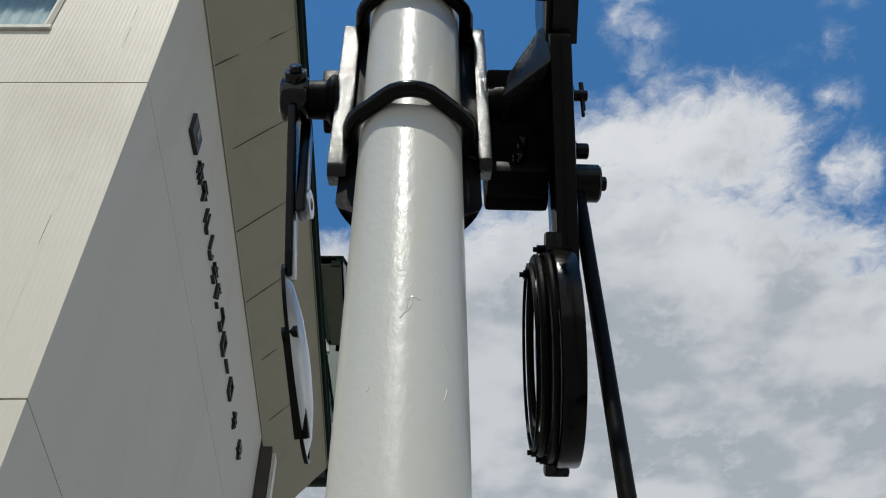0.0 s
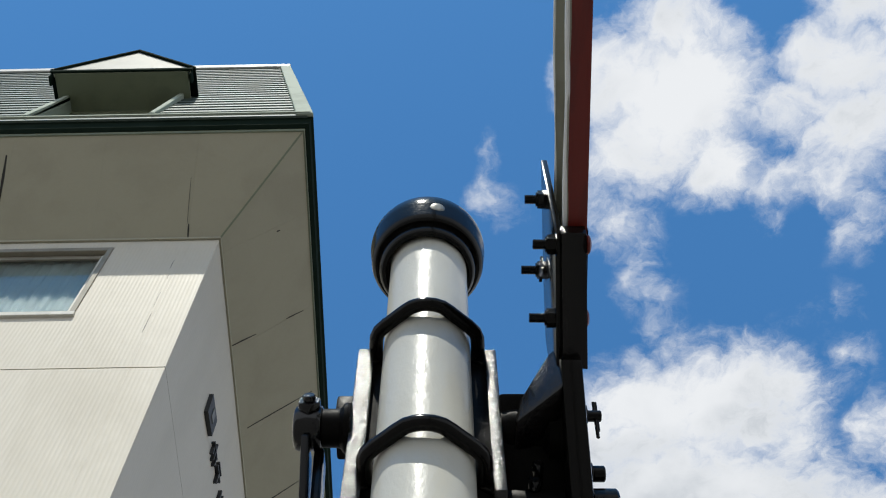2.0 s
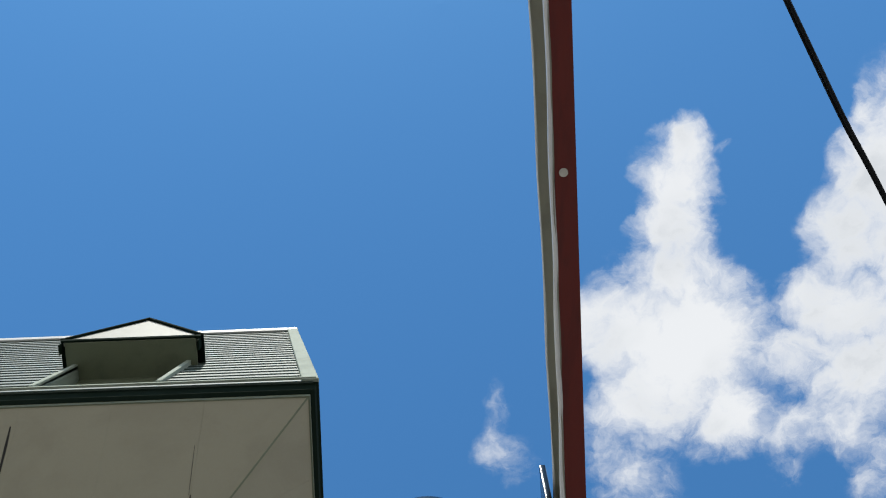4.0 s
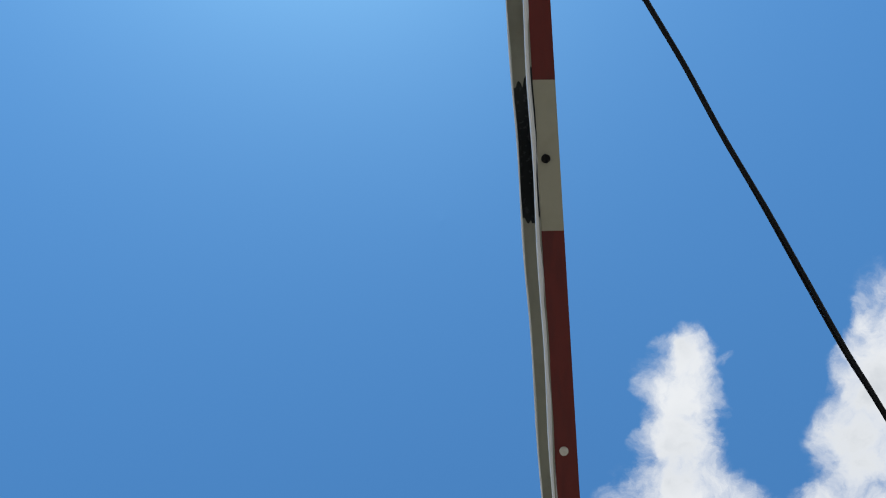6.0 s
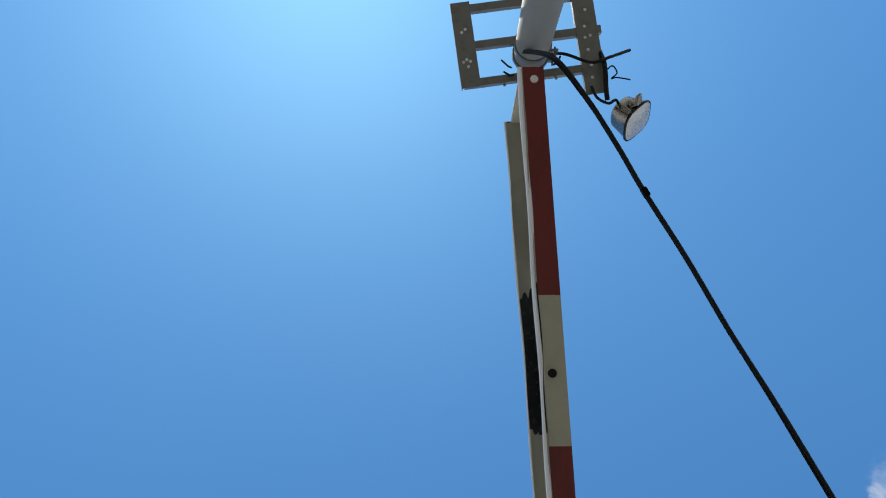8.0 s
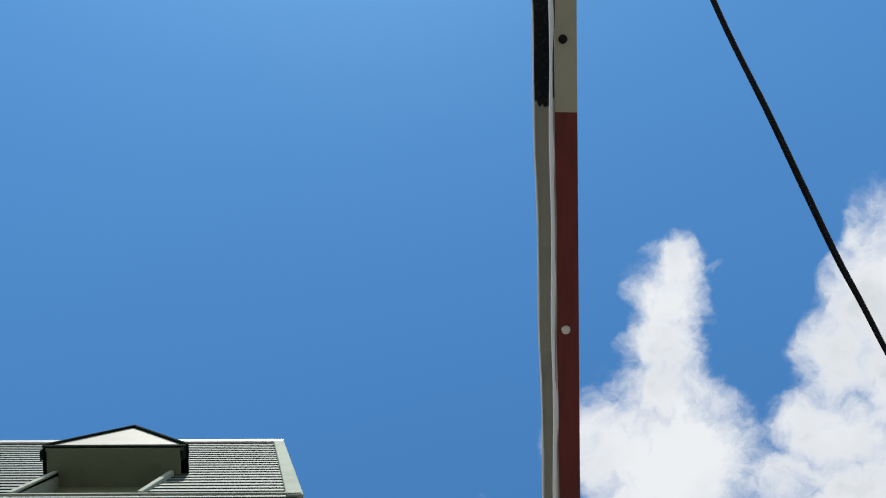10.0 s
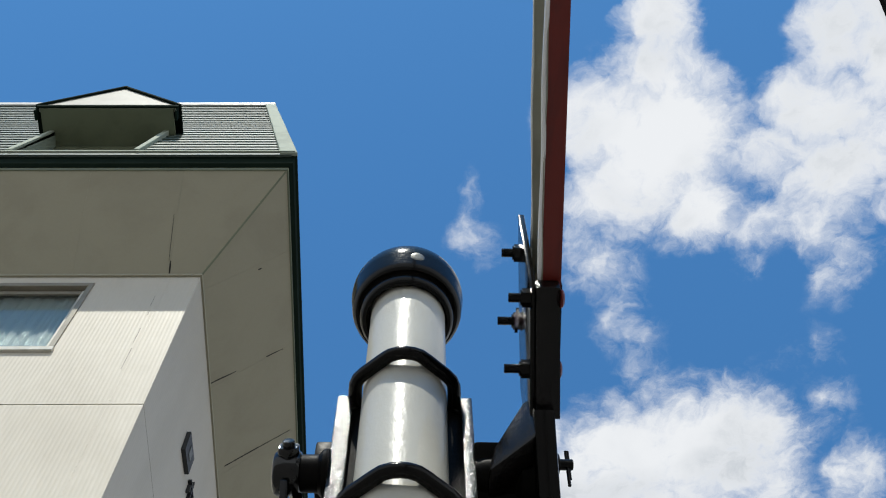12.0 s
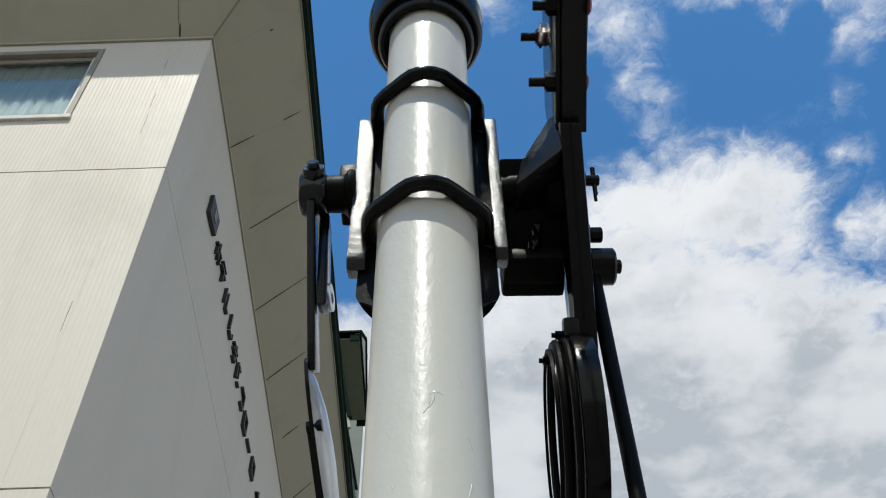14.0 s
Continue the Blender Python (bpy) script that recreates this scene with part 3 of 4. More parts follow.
def build_sign():
    sign = thing("hotel_sign", "row of dark raised sign characters fixed to the ivory wall", "sign")
    x = WX
    strokes = {
        "a": [(0.0, 0.55, 0.9, 0.08), (0.41, 0.0, 0.09, 1.0), (0.12, 0.05, 0.09, 0.4), (0.72, 0.05, 0.09, 0.4)],
        "b": [(0.1, 0.86, 0.7, 0.09), (0.0, 0.55, 0.9, 0.09), (0.40, 0.05, 0.10, 0.5)],
        "c": [(0.12, 0.0, 0.10, 0.85), (0.50, 0.0, 0.10, 0.95), (0.60, 0.0, 0.28, 0.12)],
        "d": [(0.12, 0.15, 0.12, 0.85), (0.24, 0.0, 0.5, 0.12), (0.74, 0.12, 0.12, 0.25)],
        "e": [(0.0, 0.7, 0.9, 0.1), (0.0, 0.4, 0.9, 0.1), (0.5, 0.0, 0.1, 1.0), (0.15, 0.0, 0.4, 0.1)],
        "f": [(0.1, 0.0, 0.1, 0.9), (0.45, 0.3, 0.1, 0.7), (0.2, 0.9, 0.6, 0.1), (0.55, 0.05, 0.35, 0.1)],
        "g": [(0.1, 0.85, 0.7, 0.11), (0.7, 0.1, 0.11, 0.75), (0.15, 0.0, 0.6, 0.11)],
        "h": [(0.05, 0.0, 0.11, 0.9), (0.75, 0.0, 0.11, 0.9), (0.16, 0.8, 0.59, 0.1), (0.16, 0.0, 0.59, 0.1)],
        "i": [(0.0, 0.42, 0.9, 0.13)],
        "k": [(0.0, 0.62, 0.9, 0.1), (0.4, 0.0, 0.11, 1.0), (0.1, 0.3, 0.7, 0.1)],
        "m": [(0.1, 0.6, 0.75, 0.38), (0.4, 0.0, 0.14, 0.6), (0.0, 0.3, 0.9, 0.12)],
    }
    row = [("a", 6.025, 9.16), ("b", 6.294, 9.165), ("c", 6.59, 9.145), ("d", 6.943, 9.135), ("e", 7.259, 9.103), ("f", 7.526, 9.08), ("g", 7.89, 9.085),
           ("h", 8.19, 9.035), ("i", 8.519, 9.012), ("h", 8.885, 9.02), ("k", 9.376, 8.968), ("m", 9.908, 8.955)]
    for key, y, z in row:
        bm = bmesh.new()
        s = 0.225
        for a, b, w, h in strokes[key]:
            hull_box(bm, (x - 0.001, y + (a - 0.45) * s, z + (b - 0.5) * s), (x + 0.035, y + (a + w - 0.45) * s, z + (b + h - 0.5) * s))
        part("character", bm, SIGN, sign, smooth=False)
    bm = bmesh.new()
    prism(bm, [(x - 0.001, 5.476, 9.29), (x - 0.001, 5.785, 9.31), (x - 0.001, 5.78, 9.075), (x - 0.001, 5.485, 9.04)], (0.04, 0, 0))
    emblem = part("emblem", bm, SIGN, sign, "dark diamond emblem", smooth=False)
    bm = bmesh.new()
    hull_box(bm, (x + 0.04, 5.59, 9.12), (x + 0.046, 5.68, 9.24))
    part("emblem_bar", bm, STEEL, emblem, smooth=False)


build_sign()

# ---------------------------------------------------------------- semaphore signal
PX, PY, PR = -0.026, 1.147, 0.0826
ARM_Z, ARM_H, SLANT = 3.187, 0.266, 0.047
STRIPE = (-0.335, -0.111)


def arm_x(off):
    """Across the arm: off from the back lip, which leans with y."""
    return lambda y: 0.171 + SLANT * y + off


def build_bolt(parent, a, b, r, head=True, name="bolt"):
    """A threaded bar from a to b with a hexagon nut near b."""
    bm = bmesh.new()
    a, b = Vector(a), Vector(b)
    d = (b - a).normalized()
    rod(bm, a, b, r, seg=16)
    for i in range(9):
        p = b - d * (0.002 + i * 0.003)
        rod(bm, p - d * 0.0008, p + d * 0.0008, r * 1.10, seg=16)
    if head:
        hexagon(bm, a, a + d * r * 1.9, r * 2.15)
        rod(bm, a - d * 0.003, a, r * 2.5, seg=20)
        rod(bm, a + d * r * 1.9, a + d * r * 2.3, r * 1.7, seg=16)
    return part(name, bm, BLACK, parent)


def taper_z(y):
    return 0.052 * (y + 0.692)


def taper_x(y):
    return 0.0075 * (y + 0.692)


def channel(section, a, b, wobble=0.0):
    """A section of (off, z) run along the arm from a to b."""
    bm = bmesh.new()
    n = max(3, int((b - a) / 0.03))
    rings = []
    for i in range(n + 1):
        y = a + (b - a) * i / n
        cut = 0.014 if y < -0.68 else 0.0     # the tip leans back
        w = wobble * (math.sin(y * 17) + 0.6 * math.sin(y * 41)) / 1.6
        rings.append([bm.verts.new((arm_x(off + (w if off < 0.002 else 0) + (taper_x(y) if z > ARM_Z + 0.1 and off < 0.002 else 0))(y), y + (cut if z > ARM_Z + 0.1 else 0), z - (taper_z(y) if z > ARM_Z + 0.1 else 0)))
                      for off, z in section])
    m = len(section)
    for p, q in zip(rings, rings[1:]):
        for i in range(m):
            bm.faces.new((p[i], q[i], q[(i + 1) % m], p[(i + 1) % m]))
    bm.faces.new(rings[0])
    bm.faces.new(rings[-1][::-1])
    return bm


def build_blade(signal):
    arm = new("arm")
    arm.parent = signal
    tagged(arm, "red signal arm with a white band, white back with black band")
    y0, y1 = -0.692, 0.93
    bands = [(y0, STRIPE[0], RED), (STRIPE[0], STRIPE[1], CREAM), (STRIPE[1], y1, RED)]
    z0, z1 = ARM_Z, ARM_Z + ARM_H
    skin = [(0.001, z0), (0.0345, z0), (0.0345, z1), (-0.009, z1), (-0.009, z1 - 0.0025), (0.0315, z1 - 0.0025), (0.0315, z0 + 0.0025), (0.001, z0 + 0.0025)]
    for a, b, mat in bands:
        part("front_panel" if mat is RED else "front_band", channel(skin, a, b), mat, arm, "cream white band" if mat is CREAM else "", smooth=False)
    lining = [(-0.0015, z0 + 0.010), (-0.0015, z0 - 0.0006), (0.0008, z0 - 0.0006), (0.0008, z0 + 0.0027), (0.0312, z0 + 0.0027), (0.0312, z1 - 0.0027),
              (-0.0092, z1 - 0.0027), (-0.0092, z1 + 0.0004), (-0.0115, z1 + 0.0004), (-0.0115, z1 - 0.006), (-0.0095, z1 - 0.006), (-0.0095, z1 - 0.0047),
              (0.0294, z1 - 0.0047), (0.0294, z0 + 0.0047), (0.0006, z0 + 0.0047), (0.0006, z0 + 0.010)]
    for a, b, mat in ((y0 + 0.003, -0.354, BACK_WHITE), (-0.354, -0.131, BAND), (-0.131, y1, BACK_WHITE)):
        part("back_band" if mat is BAND else "back_panel", channel(lining, a, b, 0.0016), mat, arm, "black band" if mat is BAND else "dirty white painted back, its colour darkened for shade", smooth=False)
    # brush strokes where the black band ends
    for y, off, w, h in ((-0.131, 0.002, 0.010, 0.006), (-0.131, 0.011, 0.022, 0.005), (-0.131, 0.020, 0.016, 0.006), (-0.354, 0.000, -0.012, 0.006), (-0.354, 0.012, -0.020, 0.006),
                         (-0.354, 0.023, -0.012, 0.005)):
        bm = bmesh.new()
        x, z = arm_x(off)(y), z1 - 0.0052 - taper_z(y)
        prism(bm, [(x - h, y, z), (x - h * 0.5, y + w * 0.8, z), (x, y + w, z), (x + h * 0.6, y + w * 0.6, z), (x + h, y, z)], (0, 0, 0.0012))
        part("paint_smear", bm, BAND, arm, smooth=False)
    bm = bmesh.new()   # rolled lip along the lower edge, its white lifted for skylight
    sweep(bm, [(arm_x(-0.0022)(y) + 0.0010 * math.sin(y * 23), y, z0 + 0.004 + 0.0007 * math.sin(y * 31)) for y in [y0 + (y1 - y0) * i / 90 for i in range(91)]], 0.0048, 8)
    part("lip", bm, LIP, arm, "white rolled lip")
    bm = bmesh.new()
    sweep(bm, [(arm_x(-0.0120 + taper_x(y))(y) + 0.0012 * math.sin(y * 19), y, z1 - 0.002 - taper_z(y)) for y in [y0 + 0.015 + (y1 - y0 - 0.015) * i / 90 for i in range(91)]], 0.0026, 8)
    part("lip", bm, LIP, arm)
    bm = bmesh.new()
    slab(bm, [(y0 + 0.0005, z0 + 0.004), (y0 + 0.004, z0 + 0.004), (y0 + 0.017, z1 - 0.003), (y0 + 0.0135, z1 - 0.003)], arm_x(-0.002), arm_x(0.0335))
    part("end_panel", bm, WHITE, arm)
    for y, off, mat, r in ((0.219, 0.0145, WHITE, 0.0068), (-0.218, 0.0135, BLACK, 0.0068), (-0.672, 0.0185, WHITE, 0.0062)):
        bm = bmesh.new()
        turned(bm, [(r, 0.0), (r, 0.002), (r * 0.75, 0.0036), (r * 0.3, 0.0042)], (arm_x(off)(y), y, z0), (0, 0, -1), seg=20)
        part("rivet", bm, mat, arm)
    return arm


def build_carrier(signal):
    """The cast iron that holds the arm, with the ring frames behind the spindle."""
    c = new("arm_casting")
    c.parent = signal
    tagged(c, "gloss black cast iron arm holder")
    # plate against the back of the arm
    bm = bmesh.new()
    slab(bm, [(0.815, 3.44), (0.828, 3.19), (0.835, 3.165), (1.10, 3.105), (1.16, 3.16), (1.14, 3.32), (1.03, 3.38)], arm_x(-0.022), arm_x(-0.010))
    soften(bm, 0.003, 2)
    part("back_plate", bm, BLACK, c)
    bm = bmesh.new()   # lower flange over the arm's inner end
    slab(bm, [(0.831, 3.158), (1.06, 3.098), (1.06, 3.16), (0.831, 3.186)], arm_x(-0.012), arm_x(0.030))
    slab(bm, [(0.840, 3.187), (1.0, 3.18), (0.99, 3.34), (0.845, 3.36)], arm_x(0.0347), arm_x(0.037))
    soften(bm, 0.004, 2)
    part("flange", bm, BLACK_ROUGH, c)
    bm = bmesh.new()   # curved bar from the flange over the spindle down to the rings
    lower = [(1.035, 3.09), (1.09, 3.02), (1.15, 2.935), (1.20, 2.875), (1.26, 2.80), (1.30, 2.76)]
    upper = [(1.38, 2.83), (1.33, 2.90), (1.29, 2.99), (1.25, 3.09), (1.20, 3.19), (1.10, 3.25)]
    slab(bm, lower + upper, arm_x(-0.018), arm_x(0.019))
    soften(bm, 0.006, 2)
    part("crank_bar", bm, BLACK, c)
    # hub and ribs between bracket and arm
    bm = bmesh.new()
    turned(bm, [(0.034, -0.10), (0.038, -0.085), (0.040, -0.03), (0.060, -0.02), (0.060, 0.02), (0.05, 0.03)], (0.205, 1.18, 3.085), (1, 0, 0), 32)
    part("hub", bm, BLACK_DULL, c)
    bm = bmesh.new()
    prism(bm, [(0.125, 1.13, 3.04), (0.205, 1.06, 3.05), (0.207, 1.06, 3.17), (0.190, 1.07, 3.165), (0.135, 1.12, 3.09)], (0.0, 0.09, 0.0))
    soften(bm, 0.010, 2)
    part("rib", bm, BLACK_ROUGH, c)
    # bolts through the plate
    for y, z in ((0.852, 3.339), (0.849, 3.152), (0.998, 3.339), (0.990, 3.150)):
        x = arm_x(-0.022)(y)
        build_bolt(c, (x, y, z), (0.151, y, z), 0.0078)
        bm = bmesh.new()
        xr = arm_x(0.0372 if z > 3.2 else 0.0302)(y)
        turned(bm, [(0.016, 0), (0.016, 0.003), (0.011, 0.006), (0.004, 0.007)], (xr, y, z), (1, 0, 0), 20)
        part("bolt_head", bm, RED, c, "red painted bolt head")
    bm = bmesh.new()   # slotted washer
    hull_box(bm, (-0.003, -0.006, -0.045), (0.003, 0.006, 0.02), pose(0.188, 0.985, 3.335, 8, 6, 0))
    part("washer", bm, BLACK_ROUGH, c)
    # spindle end with split pin
    bm = bmesh.new()
    rod(bm, (0.22, 1.20, 3.155), (0.292, 1.20, 3.155), 0.0105)
    hexagon(bm, (0.246, 1.20, 3.155), (0.266, 1.20, 3.155), 0.021)
    soften(bm, 0.0015, 1)
    end = part("spindle_end", bm, BLACK, c)
    bm = bmesh.new()
    rod(bm, (0.281, 1.192, 3.185), (0.281, 1.21, 3.105), 0.0032, seg=10)
    rod(bm, (0.2845, 1.192, 3.185), (0.284, 1.207, 3.12), 0.0026, seg=10)
    part("split_pin", bm, BLACK, end)
    # nut and crank pin
    bm = bmesh.new()
    hexagon(bm, (0.243, 1.255, 3.06), (0.268, 1.255, 3.06), 0.021)
    rod(bm, (0.268, 1.255, 3.06), (0.290, 1.255, 3.06), 0.0145)
    soften(bm, 0.002, 1)
    part("nut", bm, BLACK, c)
    bm = bmesh.new()
    turned(bm, [(0.026, 0.0), (0.026, 0.022), (0.034, 0.024), (0.034, 0.064), (0.030, 0.068), (0.013, 0.068), (0.013, 0.078), (0.010, 0.080)], (0.240, 1.285, 3.005), (1, 0, 0), 32)
    part("crank_pin", bm, BLACK, c)
    # ring frames for the coloured glasses, the glasses are gone
    q = Vector((1, -SLANT, 0)).to_track_quat("Z", "Y")
    bm = bmesh.new()
    hoop(bm, (0.222, 1.375, 2.672), (1, 0, 0), 0.174, 0.146, 0.036, 64, lean=q)
    soften(bm, 0.005, 2)
    part("ring", bm, BLACK, c)
    bm = bmesh.new()
    hoop(bm, (0.1975, 1.375, 2.672), (1, 0, 0), 0.167, 0.140, 0.010, 64, lean=q)
    soften(bm, 0.003, 1)
    part("ring", bm, BLACK_DULL, c)
    bm = bmesh.new()
    hoop(bm, (0.183, 1.380, 2.680), (1, 0, 0), 0.161, 0.142, 0.013, 64, lean=q)
    soften(bm, 0.004, 1)
    part("ring", bm, BLACK_DULL, c)
    bm = bmesh.new()
    hoop(bm, (0.1725, 1.385, 2.680), (1, 0, 0), 0.150, 0.143, 0.005, 64, lean=q)
    part("ring", bm, BLACK_DULL, c)
    # lugs and small screws that join the rings
    for lo, hi, turn in (((-0.034, -0.012, -0.02), (-0.006, 0.012, 0.016), 45), ((-0.030, -0.010, -0.005), (0.010, 0.018, 0.018), 225)):
        ang = radians(turn)
        s = 0.182 if turn == 45 else -0.182
        bm = bmesh.new()
        hull_box(bm, lo, hi, Matrix.Translation((0.225, 1.375 - s * 0.70, 2.672 + s * 0.72)) @ pose(0, 0, 0, 45))
        soften(bm, 0.006, 2)
        part("lug", bm, GLOSS, c)
    for y, z, x in ((1.262, 2.80, 0.190), (1.285, 2.765, 0.168), (1.245, 2.765, 0.196), (1.478, 2.562, 0.184), (1.488, 2.556, 0.198)):
        bm = bmesh.new()
        hexagon(bm, (x - 0.010, y, z), (x + 0.002, y, z), 0.0075)
        rod(bm, (x - 0.016, y, z), (x + 0.008, y, z), 0.0042, seg=12)
        part("screw", bm, BLACK, c)


def build_clamp(signal):
    """Two cheeks held to the pole by two bent bolts."""
    for s in (-1, 1):
        bm = bmesh.new()
        x0, x1 = (PX - 0.100, PX - 0.131) if s < 0 else (PX + 0.110, PX + 0.132)
        x0, x1 = min(x0, x1), max(x0, x1)
        low = 2.868 if s < 0 else 2.892
        slab(bm, [(1.150, 3.30), (1.150, low), (1.165, low - 0.015), (1.20, low + 0.005), (1.205, 3.27), (1.19, 3.30)], x0, x1)
        soften(bm, 0.004, 2)
        part("clamp_cheek", bm, GLINT, signal, "gloss black cast clamp cheek")
        bm = bmesh.new()   # saddle that hugs the pole
        rings = []
        for i in range(13):
            a = radians(13 + 77 * i / 12)
            cx, cy = s * math.cos(a), math.sin(a)
            low = 2.735 + 0.05 * abs(math.sin(a * 3))
            rings.append([bm.verts.new((PX + r * cx, PY + r * cy, z)) for r, z in ((PR + 0.002, low), (PR + 0.030, low + 0.02), (PR + 0.034, 2.80), (PR + 0.030, 3.30), (PR + 0.002, 3.30))])
        for a, b in zip(rings, rings[1:]):
            for i in range(5):
                bm.faces.new((a[i], b[i], b[(i + 1) % 5], a[(i + 1) % 5]))
        bm.faces.new(rings[0])
        bm.faces.new(rings[-1][::-1])
        part("saddle", bm, BLACK_DULL, signal)
    for z in (2.924, 3.288):
        hw, pts = 0.0965, []
        bend = [(1.0, 1.21), (1.0, 1.17), (1.0, 1.135), (0.985, 1.117), (0.93, 1.104), (0.80, 1.0905), (0.62, 1.076), (0.45, 1.0615), (0.30, 1.0505), (0.15, 1.0455)]
        for f, y in bend:
            pts.append((PX - hw * f, y, z))
        pts.append((PX, 1.044, z))
        for f, y in bend[::-1]:
            pts.append((PX + hw * f, y, z))
        bm = bmesh.new()
        sweep(bm, pts, 0.0135, 14)
        ub = part("u_bolt", bm, BLACK, signal, "bent black bolt round the pole")
        for s in (-1, 1):
            bm = bmesh.new()
            hexagon(bm, (PX + s * 0.106, 1.160, z), (PX + s * 0.106, 1.182, z), 0.021)
            soften(bm, 0.002, 1)
            part("nut", bm, BLACK_ROUGH, ub)
    # bearing block towards the arm
    bm = bmesh.new()
    slab(bm, [(1.27, 2.94), (1.14, 3.10), (1.125, 3.12), (1.16, 3.15), (1.22, 3.16), (1.30, 3.12), (1.30, 2.94)], PX + 0.128, 0.212)
    hull_box(bm, (PX + 0.128, 1.20, 2.925), (0.205, 1.26, 2.955))
    soften(bm, 0.008, 2)
    part("bearing", bm, BLACK_DULL, signal)
    for x, y, z, r in ((0.155, 1.20, 2.955, 0.012), (0.162, 1.19, 2.985, 0.011)):
        bm = bmesh.new()
        hexagon(bm, (x, y - 0.02, z), (x, y + 0.03, z), r)
        soften(bm, 0.003, 1)
        part("nut", bm, GLOSS, signal)
    # bearing on the other side
    bm = bmesh.new()
    turned(bm, [(0.045, 0.0), (0.045, 0.012), (0.034, 0.018), (0.033, 0.075)], (PX - 0.128, 1.17, 3.075), (-1, 0, 0), 32)
    hull_box(bm, (PX - 0.16, 1.16, 3.10), (PX - 0.125, 1.26, 3.16))
    soften(bm, 0.006, 2)
    part("bearing", bm, BLACK_DULL, signal)


def build_back_lever(signal):
    """The lever on the spindle's other end, with its long silver blinder."""
    lever = new("back_lever")
    lever.parent = signal
    tagged(lever, "black lever with a silver painted blinder")
    bm = bmesh.new()
    turned(bm, [(0.036, 0.0), (0.040, 0.006), (0.040, 0.044), (0.034, 0.050)], (-0.203, 1.17, 3.075), (-1, 0, 0), 32)
    soften(bm, 0.003, 1)
    part("boss", bm, GLOSS, lever)
    bm = bmesh.new()
    hexagon(bm, (-0.226, 1.145, 3.080), (-0.226, 1.118, 3.085), 0.021)
    rod(bm, (-0.226, 1.14, 3.080), (-0.226, 1.108, 3.087), 0.011)
    soften(bm, 0.002, 1)
    part("set_screw", bm, GLOSS, lever)
    bm = bmesh.new()
    a, b = Vector((-0.236, 1.18, 3.03)), Vector((-0.216, 1.275, 2.74))
    prism(bm, [a + Vector((0, -0.032, 0)), a + Vector((0, 0.035, 0.02)), b + Vector((0, 0.03, 0.02)), b + Vector((0, -0.018, -0.02))], (0.014, 0, 0))
    soften(bm, 0.004, 2)
    part("bar", bm, BLACK, lever)
    bm = bmesh.new()
    prism(bm, [(-0.218, 1.19, 3.05), (-0.218, 1.24, 3.06), (-0.208, 1.265, 2.86), (-0.208, 1.215, 2.83)], (0.018, 0, 0))
    soften(bm, 0.006, 2)
    part("stop", bm, BLACK, lever)
    bm = bmesh.new()
    turned(bm, [(0.024, 0), (0.024, 0.004), (0.011, 0.0045), (0.009, 0.002)], (-0.190, 1.238, 2.872), (1, -0.12, 0), 24)
    part("washer", bm, BARE, lever)
    # blinder: a long dished oval
    c = Vector((-0.194, 1.352, 2.628))
    along = Vector((0.055, 0.235, -0.27)).normalized()
    across = Vector((0.05, 0.753, 0.653))
    across = (across - along * across.dot(along)).normalized()
    face = along.cross(across).normalized()
    q = Matrix((across, along, face)).transposed().to_quaternion()
    bm = bmesh.new()
    hoop(bm, c, (1, 0, 0), 0.154, 0.148, 0.006, 56, squash=0.30, lean=q)
    part("blinder_rim", bm, BLACK, lever)
    bm = bmesh.new()
    rings = []
    seg = 48
    for f, h in ((1.0, 0.002), (0.8, -0.010), (0.5, -0.018), (0.2, -0.021)):
        rings.append([bm.verts.new(c + q @ Vector((0.150 * 0.30 * f * math.cos(2 * math.pi * i / seg), 0.150 * f * math.sin(2 * math.pi * i / seg), h))) for i in range(seg)])
    for r0, r1 in zip(rings, rings[1:]):
        for i in range(seg):
            bm.faces.new((r0[i], r0[(i + 1) % seg], r1[(i + 1) % seg], r1[i]))
    bm.faces.new(rings[-1])
    ob = part("blinder", bm, BARE, lever, "silver painted dished blinder")
    bm = bmesh.new()
    m = Matrix.Translation(c) @ q.to_matrix().to_4x4()
    hull_box(bm, (0.012, -0.115, -0.012), (0.028, 0.05, 0.012), m)
    soften(bm, 0.004, 2)
    part("slot_bar", bm, BLACK, lever)
    bm = bmesh.new()
    p = m @ Vector((0.030, 0.045, 0.0))
    hexagon(bm, p - face * 0.01, p + face * 0.014, 0.010)
    part("screw", bm, BLACK, lever)


